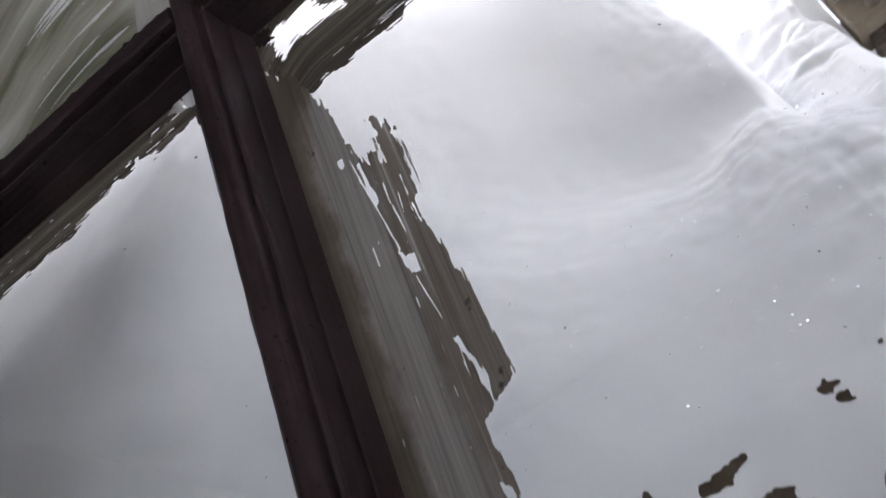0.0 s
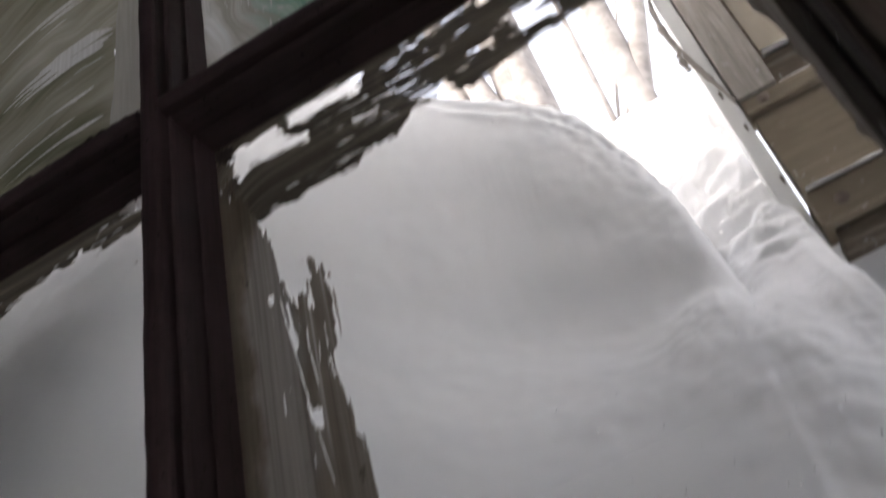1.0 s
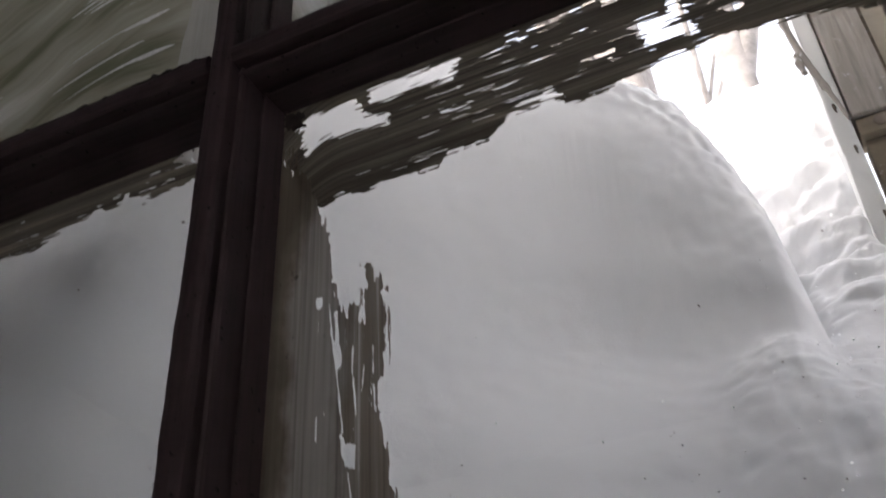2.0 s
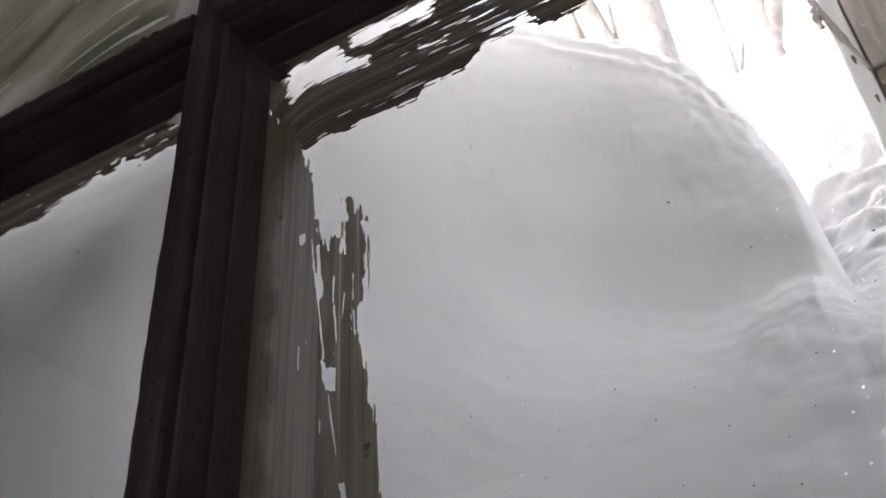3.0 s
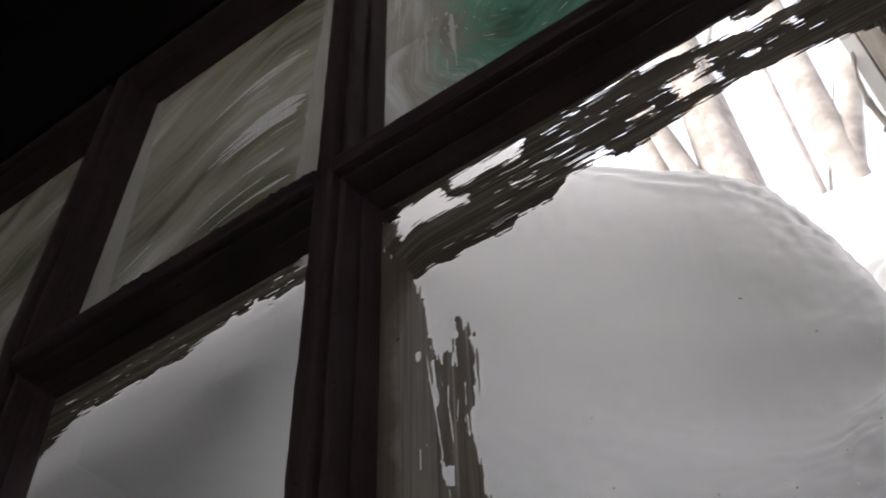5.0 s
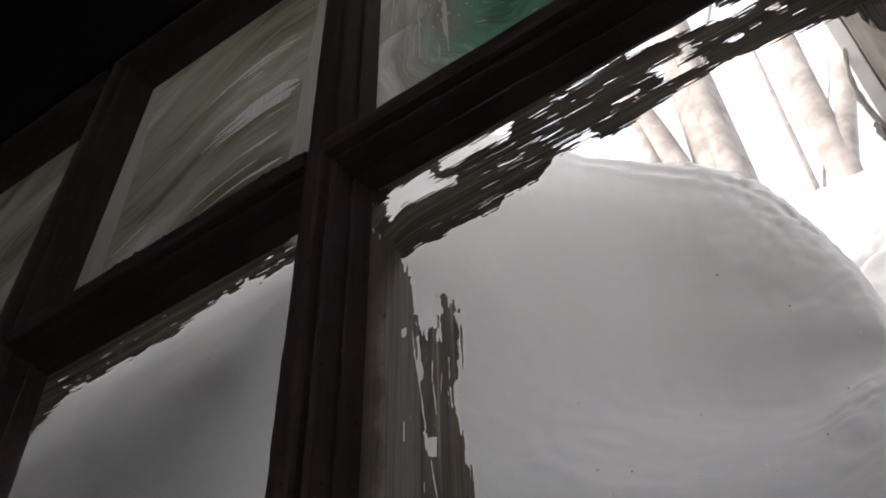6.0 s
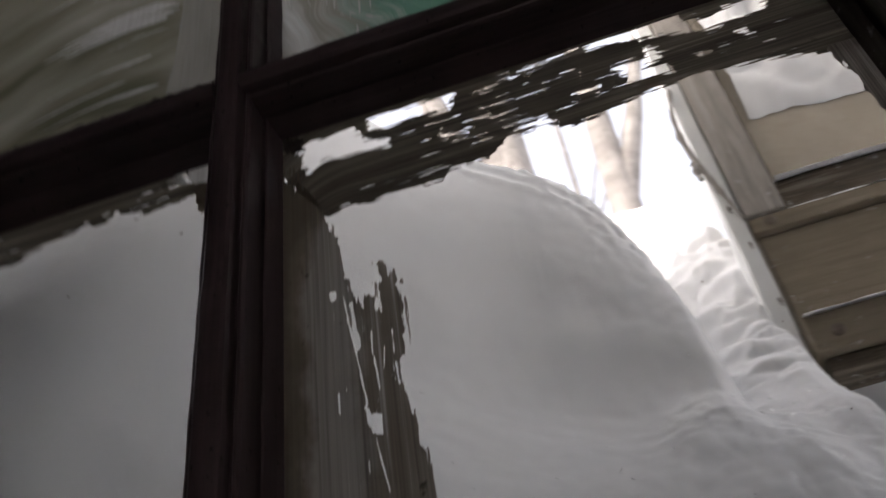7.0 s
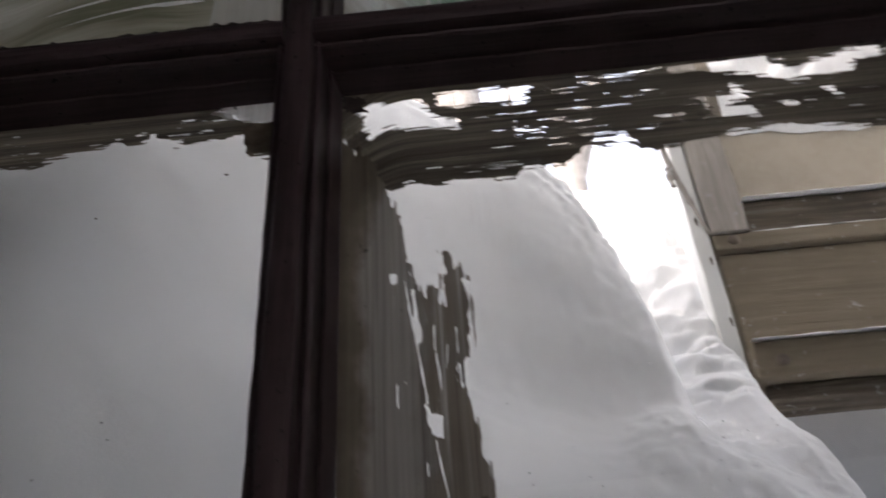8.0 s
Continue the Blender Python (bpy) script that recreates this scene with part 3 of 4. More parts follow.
def film_flakes(x, z):
    pieces = [
        [(0.082, 1.062), (0.093, 1.065), (0.103, 1.063), (0.109, 1.060), (0.105, 1.049), (0.094, 1.044), (0.086, 1.040), (0.078, 1.042), (0.076, 1.032), (0.071, 1.026), (0.070, 1.012), (0.057, 0.997), (0.037, 1.008), (0.048, 1.025), (0.054, 1.027), (0.059, 1.036), (0.056, 1.055), (0.057, 1.059), (0.066, 1.058), (0.068, 1.051), (0.075, 1.050)],
        [(0.015, 1.069), (0.019, 1.070), (0.025, 1.066), (0.021, 1.064), (0.020, 1.062), (0.026, 1.061), (0.027, 1.056), (0.024, 1.055), (0.020, 1.057), (0.020, 1.063), (0.016, 1.065)],
        [(-0.058, 1.057), (-0.056, 1.050), (-0.041, 1.049), (-0.037, 1.054), (-0.030, 1.056), (-0.030, 1.059), (-0.038, 1.059), (-0.051, 1.057)],
        [(-0.033, 1.036), (-0.030, 1.039), (-0.022, 1.038), (-0.017, 1.035), (-0.019, 1.033), (-0.017, 1.029), (-0.012, 1.027), (-0.013, 1.024), (-0.020, 1.025), (-0.026, 1.027), (-0.028, 1.034)],
        [(-0.120, 1.068), (-0.110, 1.066), (-0.105, 1.072), (-0.099, 1.067), (-0.092, 1.071), (-0.089, 1.063), (-0.084, 1.062), (-0.082, 1.070), (-0.079, 1.064), (-0.079, 1.058), (-0.086, 1.056), (-0.089, 1.049), (-0.110, 1.052)],
        [(-0.073, 1.036), (-0.062, 1.042), (-0.052, 1.042), (-0.044, 1.037), (-0.049, 1.034), (-0.049, 1.022), (-0.066, 1.024)],
        [(-0.137, 1.079), (-0.133, 1.084), (-0.125, 1.082), (-0.118, 1.079), (-0.121, 1.070), (-0.131, 1.070)],
        [(0.050, 1.074), (0.052, 1.073), (0.051, 1.071), (0.049, 1.072)],
        [(0.056, 1.064), (0.060, 1.064), (0.063, 1.063), (0.058, 1.062)],
        [(0.018, 1.021), (0.023, 1.022), (0.026, 1.016), (0.022, 1.014), (0.017, 1.017)],
    ]
    d = np.full(x.shape, -1.0)
    for p in pieces:
        d = np.maximum(d, inside(x, z, p))
    return d + 0.0022 * NA(x * 240, z * 240) + 0.0016 * NB(x * 520, z * 520)


mid = panes[2, 0]
part("paint_film", film_mesh("paint_film", film_top, -0.2096, 0.2150, 1.448, 1.567, 0.0013, 0.00034, FILM_X), None, mid, "brown-grey brushed paint smear with gaps")
part("paint_film", film_mesh("paint_film", film_left, -0.2096, -0.1100, 0.985, 1.530, 0.00055, 0.0014, STREAK, -0.0024), None, mid, "pale streaky paint smear along the glazing bar")
part("paint_film", film_mesh("paint_film", film_right, 0.1900, 0.2150, 0.985, 1.480, 0.0007, 0.0018, FILM_Z, -0.0027), None, mid)
part("paint_flakes", film_mesh("paint_flakes", film_flakes, -0.14, 0.150, 0.985, 1.115, 0.0008, 0.0008, FLAKE), None, mid, "loose dark flakes of old paint")
part("paint_film", film_mesh("paint_film", film_side_top, -0.6380, -0.2610, 1.485, 1.567, 0.0018, 0.0007, FILM_X), None, panes[1, 0])


def film_corner(x, z):
    d = inside(x, z, [(-0.2095, 1.566), (-0.196, 1.562), (-0.190, 1.556), (-0.196, 1.552), (-0.188, 1.546), (-0.200, 1.544), (-0.2095, 1.552)])
    return d + 0.003 * NA(x * 380, z * 380) + 0.002 * NB(x * 700, z * 700)


part("paint_flakes", film_mesh("paint_flakes", film_corner, -0.2096, -0.18, 1.535, 1.567, 0.0006, 0.0006, CHIP, -0.003), None, mid)
for key, mat in (((0, 1), OLIVE), ((0, 0), FILM_X)):
    x0, x1 = COLS[key[0]]
    x1 += 0.018
    z0, z1 = ROWSZ[key[1]]
    part("paint_coat", mesh_of("paint_coat", [(x0, -0.0021, z0), (x1, -0.0021, z0), (x1, -0.0021, z1), (x0, -0.0021, z1)], [(0, 1, 2, 3)], mat), None, panes[key])


WIPE = rough_film("pale wiped streaks", (0.56, 0.55, 0.52), (0.80, 0.795, 0.78))
WIPE_Z = rough_film("pale upright streaks", (0.48, 0.48, 0.45), (0.66, 0.66, 0.63))
BORDER = rough_film("pale paint border", (0.36, 0.345, 0.30), (0.48, 0.465, 0.415))
# arcs of the wide brush: level, start, end, half width
WIPES = ((1.812, -0.488, -0.320, 0.025), (1.776, -0.470, -0.330, 0.005), (1.922, -0.490, -0.322, 0.013), (1.895, -0.450, -0.325, 0.004), (1.735, -0.470, -0.345, 0.007),
         (1.700, -0.560, -0.350, 0.006), (1.680, -0.470, -0.330, 0.004), (1.770, -0.600, -0.540, 0.006), (1.730, -0.600, -0.530, 0.005), (1.858, -0.590, -0.500, 0.004), (2.010, -0.560, -0.400, 0.004))


def film_wipes(x, z):
    q = z - 0.50 * (x + 0.49) + 1.9 * np.clip(x + 0.49, 0, 1) ** 2
    d = np.full(x.shape, -1.0)
    for a, x0, x1, w in WIPES:
        env = np.clip(np.minimum((x - x0) / 0.10, (x1 - x) / 0.03), 0, 1) ** 0.6
        d = np.maximum(d, w * env - np.abs(q - a) - 0.0005)
    return np.minimum(d, (NA(x * 9, q * 210) + 0.7 * NB(x * 22, q * 620) + 0.55 * np.clip(d, 0, 0.02) / 0.02 - 0.10) * 0.02)


def film_border(x, z):
    right = x + 0.318 - 0.05 * (z - 1.82) + 0.005 * NA(z * 14, x * 20)
    left = -0.604 - x + 0.010 * NA(z * 11, 2 + 0 * x)
    return np.maximum(right, left) + 0.006 * NB(z * 20, x * 900)


def film_swirl(x, z):
    """Round strokes about the green patch, and upright ones beside the bar."""
    r, a = np.hypot(x + 0.045, (z - 1.815) * 0.8), np.arctan2(z - 1.815, x + 0.045)
    ring = np.minimum(r - 0.035, 0.150 - r)
    ring = np.minimum(ring, (NA(a * 5 + 30, r * 420) + 0.6 * NB(a * 9 + 30, r * 900) - 0.42) * 0.02)
    up = np.minimum(-0.125 - x + 0.02 * NA(z * 6, x * 8), (NA(z * 9 + 2, (x + 0.3 * (z - 1.8) ** 2) * 300) + 0.6 * NB(z * 26, x * 800) - 0.34) * 0.02)
    return np.maximum(ring, up)


def film_pale(x, z):
    return np.minimum(film_wipes(x, z), -film_border(x, z))


def film_coat(x, z):
    return np.minimum(-film_wipes(x, z), -film_border(x, z))


def film_swirl_coat(x, z):
    return -film_swirl(x, z)


def upper(name, field, key, dx, dz, mat, text=""):
    (x0, x1), (z0, z1) = COLS[key[0]], ROWSZ[key[1]]
    x0 -= 0.018 if key[0] == 1 else 0.0
    return part(name, film_mesh(name, field, x0, x1, z0, z1, dx, dz, mat), None, panes[key], text)


upper("wipe_marks", film_pale, (1, 1), 0.0022, 0.0012, WIPE, "pale wiped brush arcs")
upper("paint_border", film_border, (1, 1), 0.0022, 0.003, BORDER, "pale strip of paint beside the bar")
upper("paint_coat", film_coat, (1, 1), 0.0022, 0.0012, OLIVE, "olive-grey paint wiped over the glass")


def film_ridge(x, z):
    """Old paint crusts standing along the upper edge of the cross bar."""
    tall = 0.0015 + 0.004 * np.clip(NA(x * 46, 0.5 + 0 * x) - 0.05, 0, 1) + 0.016 * np.clip(NB(x * 150, 2 + 0 * x) - 0.28, 0, 1)
    return H1 + 0.0092 + tall - z


part("paint_flakes", film_mesh("paint_flakes", film_ridge, -0.50, -0.255, H1 + 0.004, H1 + 0.025, 0.0009, 0.0006, CHIP, -0.0531), None, window, "dark crust of old paint along the bar")
upper("wipe_marks", film_swirl, (2, 1), 0.0018, 0.0018, WIPE_Z, "pale swirling brush strokes")
upper("paint_coat", film_swirl_coat, (2, 1), 0.0018, 0.0018, GREYSWIRL, "grey and green paint brushed over the glass")


def film_chip(x, z):
    d = inside(x, z, [(-0.312, 1.561), (-0.298, 1.569), (-0.259, 1.572), (-0.259, 1.546), (-0.276, 1.546), (-0.296, 1.551)])
    return np.minimum(d + 0.002 * NA(x * 260, z * 260) + 0.001 * NB(x * 600, z * 600), (0.40 - NB(x * 300 + 4, z * 300)) * 0.02)


def film_flap(x, z):
    d = inside(x, z, [(-0.285, 1.540), (-0.281, 1.514), (-0.278, 1.509), (-0.272, 1.514), (-0.261, 1.511), (-0.259, 1.546), (-0.274, 1.546)])
    return d + 0.002 * NA(x * 300, z * 300) + 0.002 * NB(x * 700, z * 700)


part("paint_flakes", film_mesh("paint_flakes", film_chip, -0.315, -0.2605, 1.54, 1.567, 0.0007, 0.0007, WIPE, -0.0030), None, panes[1, 0], "pale chip of old primer")
part("paint_flakes", film_mesh("paint_flakes", film_flap, -0.290, -0.2605, 1.50, 1.55, 0.0007, 0.0007, FLAKE, -0.0030), None, panes[1, 0])


# specks of dirt stuck to the glass
SPECKS = ((-0.294, 1.494, 0.0030), (-0.386, 1.463, 0.0022), (0.056, 1.306, 0.0016), (0.088, 1.263, 0.0012), (0.125, 1.33, 0.001), (0.03, 1.24, 0.0008), (-0.02, 1.20, 0.0008), (0.10, 1.20, 0.0010),
          (-0.05, 1.40, 0.0009), (0.02, 1.43, 0.0007), (-0.35, 1.36, 0.0009), (-0.44, 1.30, 0.0008), (0.14, 1.25, 0.0012), (0.06, 1.15, 0.0008), (-0.08, 1.17, 0.0010), (0.15, 1.42, 0.0008), (-0.31, 1.25, 0.0008))
rng = random.Random(11)
for sx, sz, sr in SPECKS:
    sr *= 0.6
    bm = bmesh.new()
    bmesh.ops.create_icosphere(bm, subdivisions=1, radius=1.0)
    tw = rng.uniform(-0.9, 0.9)
    for v in bm.verts:
        u, w = v.co.x * sr * rng.uniform(0.8, 1.5), v.co.z * sr * rng.uniform(0.3, 0.7)
        v.co = Vector((sx + u * math.cos(tw) - w * math.sin(tw), -0.0022 + v.co.y * 0.0005, sz + u * math.sin(tw) + w * math.cos(tw)))
    tagged(part("dirt_speck", bm, FLAKE), "tiny dark speck stuck to the window glass", "speck", "specks on the glass")


# ---- the room ----
def slab(name, x0, x1, y0, y1, z0, z1, mat, label, category):
    return tagged(part(name, box(x0, x1, y0, y1, z0, z1), mat), label, category, kind="structure")


WX0, WX1, WZ0, WZ1 = XL - 0.05, V2 + 0.05, H0 - 0.05, H2 + 0.012
# inner wall around the window, painted as dark as if no light reached it
slab("wall_north_left", -2.2, WX0, -0.045, 0.12, -0.1, 2.7, UNLIT_WALL, "boarded inner wall beside the window, coloured as unlit", "wall")
slab("wall_north_right", WX1, 2.0, -0.045, 0.12, -0.1, 2.7, UNLIT_WALL, "boarded inner wall beside the window, coloured as unlit", "wall")
slab("wall_north_top", WX0, WX1, -0.060, 0.12, WZ1, 2.7, UNLIT_WALL, "boarded inner wall above the window, coloured as unlit", "wall")
slab("wall_north_bottom", WX0, WX1, -0.045, 0.12, -0.1, WZ0, UNLIT_WALL, "boarded inner wall below the window, coloured as unlit", "wall")
# unseen west wall, coloured near black to keep its reflection out of the glass
slab("wall_west", -2.35, -2.2, -3.2, 0.12, -0.1, 2.7, CEIL, "boarded inner wall, coloured near black", "wall")
slab("wall_east", 2.0, 2.15, -3.2, 0.12, -0.1, 2.7, LIMEWASH, "old limewashed inner wall", "wall")
# south wall with an added, unseen opening that lights the bars and paint flakes
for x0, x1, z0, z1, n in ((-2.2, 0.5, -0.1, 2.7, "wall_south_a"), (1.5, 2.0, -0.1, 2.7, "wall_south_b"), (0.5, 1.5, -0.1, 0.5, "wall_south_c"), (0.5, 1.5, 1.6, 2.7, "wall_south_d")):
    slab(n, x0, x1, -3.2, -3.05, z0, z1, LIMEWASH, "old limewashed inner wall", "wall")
window_south = tagged(new("window_2"), "unseen window added across the room for light", "window", kind="structure")
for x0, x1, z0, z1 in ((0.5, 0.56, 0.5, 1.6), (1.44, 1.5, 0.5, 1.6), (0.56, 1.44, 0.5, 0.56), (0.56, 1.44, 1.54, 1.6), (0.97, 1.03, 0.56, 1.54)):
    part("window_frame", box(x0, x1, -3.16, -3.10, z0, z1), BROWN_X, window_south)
slab("floor", -2.2, 2.0, -3.05, -0.045, -0.1, 0.0, FLOORM, "old dark plank floor", "floor")
# ceiling coloured as though unlit
slab("ceiling", -2.2, 2.0, -3.05, -0.045, 2.7, 2.8, CEIL, "boarded ceiling, coloured as unlit", "ceiling")
# eave and upper wall are out of view, sized and whitened to steer light
slab("eave", -2.6, 2.4, 0.161, 0.46, 2.80, 2.88, WHITEP, "unseen white eave added to shape light on the snow", "eave")
slab("outer_wall_top", -2.2, 2.0, 0.121, 0.16, WZ1 + 0.01, 3.0, STUCCO, "plastered outer wall above the window", "wall")


# ---- snow outside ----
# crest line of the mound, then the lower bank beside it
CX = (-2.2, -0.9, -0.55, -0.39, -0.28, -0.20, -0.10, -0.05, 0.00, 0.04, 0.08, 0.10, 0.115, 0.128, 0.16, 0.20)
CZ = (2.48, 2.48, 2.46, 2.40, 2.30, 2.200, 2.128, 2.096, 2.048, 1.988, 1.875, 1.80, 1.73, 1.65, 1.50, 1.30)
RX = (-0.35, -0.12, 0.00, 0.06, 0.10, 0.16, 0.195, 0.212, 0.234, 0.246, 0.26, 0.286, 0.31, 0.335, 0.365, 0.53, 1.2)
RZ = (1.45, 1.53, 1.575, 1.595, 1.60, 1.645, 1.665, 1.670, 1.660, 1.575, 1.530, 1.478, 1.452, 1.430, 1.405, 1.25, 1.12)


def smooth(a, b, x):
    t = min(1.0, max(0.0, (x - a) / (b - a)))
    return t * t * (3 - 2 * t)


def mound_profile(x):
    """The tall drift: across the way, from the glass outwards, as (y, z)."""
    deep = smooth(-0.06, 0.08, x)
    zc = float(np.interp(x, CX, CZ))
    foot = [(0.012, 1.00), (0.16, 1.145), (0.34 + 0.004 * deep, 1.365), (0.485 + 0.012 * deep, 1.545)]
    mound = foot + [(0.525 + 0.012 * deep, 1.60 + 0.25 * (zc - 1.6)), (0.545 + 0.018 * deep, 1.6 + 0.7 * (zc - 1.6)), (0.570 + 0.018 * deep, zc - 0.02), (0.605 + 0.005 * deep, zc), (0.68, zc - 0.02), (0.95, zc - 0.15), (1.15, zc - 0.3), (1.8, 1.3), (3.4, -0.11)]
    # towards the other panes the drift leans right against the glass
    bank = [(0.020, 1.00), (0.045, 1.20), (0.095, 1.40), (0.182, 1.64), (0.28, 1.88), (0.37, 2.1), (0.46, zc - 0.06), (0.57, zc), (0.68, zc - 0.01), (0.95, zc - 0.15), (1.15, zc - 0.3), (1.8, 1.3), (3.4, -0.11)]
    k = 1.0 - smooth(-0.62, 0.02, x)
    sink = 0.30 * smooth(0.10, 0.18, x)
    return [(p[0] * (1 - k) + q[0] * k, p[1] * (1 - k) + q[1] * k - sink) for p, q in zip(mound, bank)]


def bank_profile(x):
    """The lower snow that runs across in front of the mound's foot and up beside the shed."""
    hr = float(np.interp(x, RX, RZ))
    up = 1.0 - smooth(0.236, 0.258, x)
    top = 2.50 * up + (hr - 0.15) * (1 - up)
    low = 0.15 * smooth(0.13, 0.36, x)
    near = 1.0 - smooth(0.09, 0.14, x)
    sink = 0.060 * (1.0 - smooth(-0.24, 0.10, x))
    pts = [(0.012, 1.002), (0.16, 1.140 - low * 0.47), (0.34, 1.366 - low - 0.02 * smooth(0.13, 0.19, x))]
    dip = smooth(0.13, 0.19, x) * (1 - smooth(0.27, 0.38, x))
    pts += [(0.46, hr - 0.145 + 0.066 * near - 0.050 * dip), (0.525, hr - 0.090 + 0.052 * near - 0.042 * dip), (0.59, hr - 0.045 + 0.020 * near - 0.020 * dip), (0.655, hr + 0.035 * up), (0.715, hr + 0.125 * up - 0.02 * (1 - up)), (0.752, hr + 0.235 * up - 0.04 * (1 - up)), (0.790, hr + 0.34 * up - 0.06 * (1 - up)), (0.87, hr + 0.45 * up - 0.1 * (1 - up)), (1.03, top - 0.2 * up), (1.18, top), (1.36, top - 0.01), (1.9, 1.3), (3.4, -0.11)]
    return [(y, z - sink) for y, z in pts]


def mound_lumps(co):
    n = 0.006 * noise.noise(co * 3.6) + 0.003 * noise.noise(co * 13.0) + 0.0012 * noise.noise(co * 45.0)
    rim = smooth(0.53, 0.60, co.y) * (1 - smooth(0.13, 0.17, co.x))
    shelf = 0.010 * abs(noise.noise(Vector((co.x * 4, co.y * 22, co.z * 22))))
    n += rim * (0.006 * noise.noise(co * 20.0) + 0.009 * noise.noise(co * 50.0) + 0.006 * noise.noise(co * 85.0) - shelf)
    # two ledges run along below the crest
    crest = float(np.interp(co.x, CX, CZ))
    wob = 0.016 * noise.noise(Vector((co.x * 9, 3, 7))) + 0.007 * noise.noise(co * 32.0)
    side = smooth(-0.30, -0.16, co.x) * (1 - smooth(0.02, 0.09, co.x)) * (0.6 + 0.8 * noise.noise(Vector((co.x * 14, 8, 1))))
    for low, tall in ((0.036, 0.010), (0.072, 0.007)):
        n += side * tall * math.exp(-((co.z - crest + low + wob) / 0.013) ** 2) * (1 - smooth(0.60, 0.63, co.y))
    return n


def bank_lumps(co):
    n = 0.006 * noise.noise(co * 3.6) + 0.003 * noise.noise(co * 13.0) + 0.0015 * noise.noise(co * 45.0)
    front = 1 - smooth(0.44, 0.60, co.y)
    n += front * (0.0015 * noise.noise(Vector((co.x * 9 + co.y * 14, co.y * 20, co.z * 20))) + 0.0034 * noise.noise(co * 30.0) + 0.0022 * noise.noise(co * 62.0) + 0.0012 * noise.noise(co * 120.0))
    n -= 0.016 * math.exp(-((co.x - 0.145) / 0.03) ** 2 - ((co.y - 0.515) / 0.03) ** 2)
    steep = smooth(0.57, 0.66, co.y) * (1 - 0.8 * smooth(0.215, 0.26, co.x))
    billow = 0.032 * (abs(noise.noise(Vector((co.x * 8, co.y * 10 + 3, co.z * 20)))) - 0.2) + 0.020 * (abs(noise.noise(Vector((co.x * 17, co.y * 20, co.z * 38)))) - 0.2) + 0.004 * noise.noise(co * 48.0) + 0.002 * noise.noise(co * 95.0)
    return n + steep * billow


def bent(pts, ys, per=16):
    """Heights at ys of the smooth curve through the (y, z) points."""
    pts = [pts[0]] + pts + [pts[-1]]
    run = []
    for p0, p1, p2, p3 in zip(pts, pts[1:], pts[2:], pts[3:]):
        for k in range(per):
            t = k / per
            run.append([0.5 * (2 * p1[c] + (p2[c] - p0[c]) * t + (2 * p0[c] - 5 * p1[c] + 4 * p2[c] - p3[c]) * t * t + (3 * p1[c] - p0[c] - 3 * p2[c] + p3[c]) * t ** 3) for c in (0, 1)])
    run.append(pts[-1])
    run = np.array(run)
    return np.interp(ys, np.maximum.accumulate(run[:, 0]), run[:, 1])


def steps(*stretches):
    """Sample places: (start, end, count) one after the other."""
    return np.concatenate([np.linspace(a, b, n, endpoint=False) for a, b, n in stretches])


def snow_sheet(name, us, ys):
    """The mound and the bank as one skin, run softly into one another."""
    verts, faces = [], []
    for x in map(float, us):
        tall = bent(mound_profile(x), ys) if x < 0.24 else ys * 0 - 1.0
        wide = bent(bank_profile(x), ys) if x > -0.40 else ys * 0 - 1.0
        z = (tall + wide + np.sqrt((tall - wide) ** 2 + 0.012 ** 2)) / 2
        share = np.clip(0.5 + (tall - wide) / 0.03, 0, 1)
        for y, h, w in zip(map(float, ys), map(float, z), map(float, share)):
            co = Vector((x, y, h))
            n = 0.6 * (mound_lumps(co) * w + bank_lumps(co) * (1 - w)) * min(1.0, max(0.0, (y - 0.03) / 0.1))
            verts.append((x, y - n, h + n))
    rows = len(ys)
    for i in range(len(us) - 1):
        for j in range(rows - 1):
            a = i * rows + j
            faces.append((a, a + 1, a + rows + 1, a + rows))
    return mesh_of(name, verts, faces, SNOW, True)


XS = steps((-2.2, -0.75, 40), (-0.75, -0.25, 80), (-0.25, 0.06, 100), (0.06, 0.30, 110), (0.30, 0.45, 25), (0.45, 1.9, 30))
YS = steps((0.012, 0.40, 70), (0.40, 0.53, 40), (0.53, 0.63, 75), (0.63, 0.95, 110), (0.95, 1.3, 40), (1.3, 3.41, 25))
tagged(part("snow_drift", snow_sheet("snow_drift", XS, YS), None), "deep white snow drift piled against the window", "snow", kind="stuff")

gv, gf = [], []
GN = 40
for i in range(GN + 1):
    for j in range(GN + 1):
        gx = (i / GN * 2 - 1)
        gy = (j / GN * 2 - 1)
        x, y = 300 * gx ** 3, 300 * gy ** 3 + 1.0
        hgt = -0.11 + (0.0 if abs(x) < 4 and abs(y) < 5 else 0.3 * noise.noise(Vector((x * 0.1, y * 0.1, 0))))
        gv.append((x, y, hgt))
for i in range(GN):
    for j in range(GN):
        a = i * (GN + 1) + j
        gf.append((a, a + GN + 1, a + GN + 2, a + 1))

tagged(part("ground", mesh_of("ground", gv, gf, SNOW, True), None), "snow-covered ground", "ground", kind="structure")


# ---- the shed beyond the drift ----
shed = tagged(new("shed"), "weathered wooden shed wall half buried in snow", "shed")
low_rail = part("lower_rail", box(0.252, 1.5, 0.672, 0.730, 1.682, 1.742, 0.004, 0.0015, 14), WOOD, shed)
# dark strip standing in for the shadow under the rail
part("rail_shade_strip", box(0.262, 1.5, 0.690, 0.745, 1.656, 1.680, 0.004, 0.002, 10), DARKWOOD_SHADE, shed)
part("board", box(0.256, 1.5, 0.700, 0.735, 1.742, 1.921, 0.002, 0.001, 12), WOOD, shed)
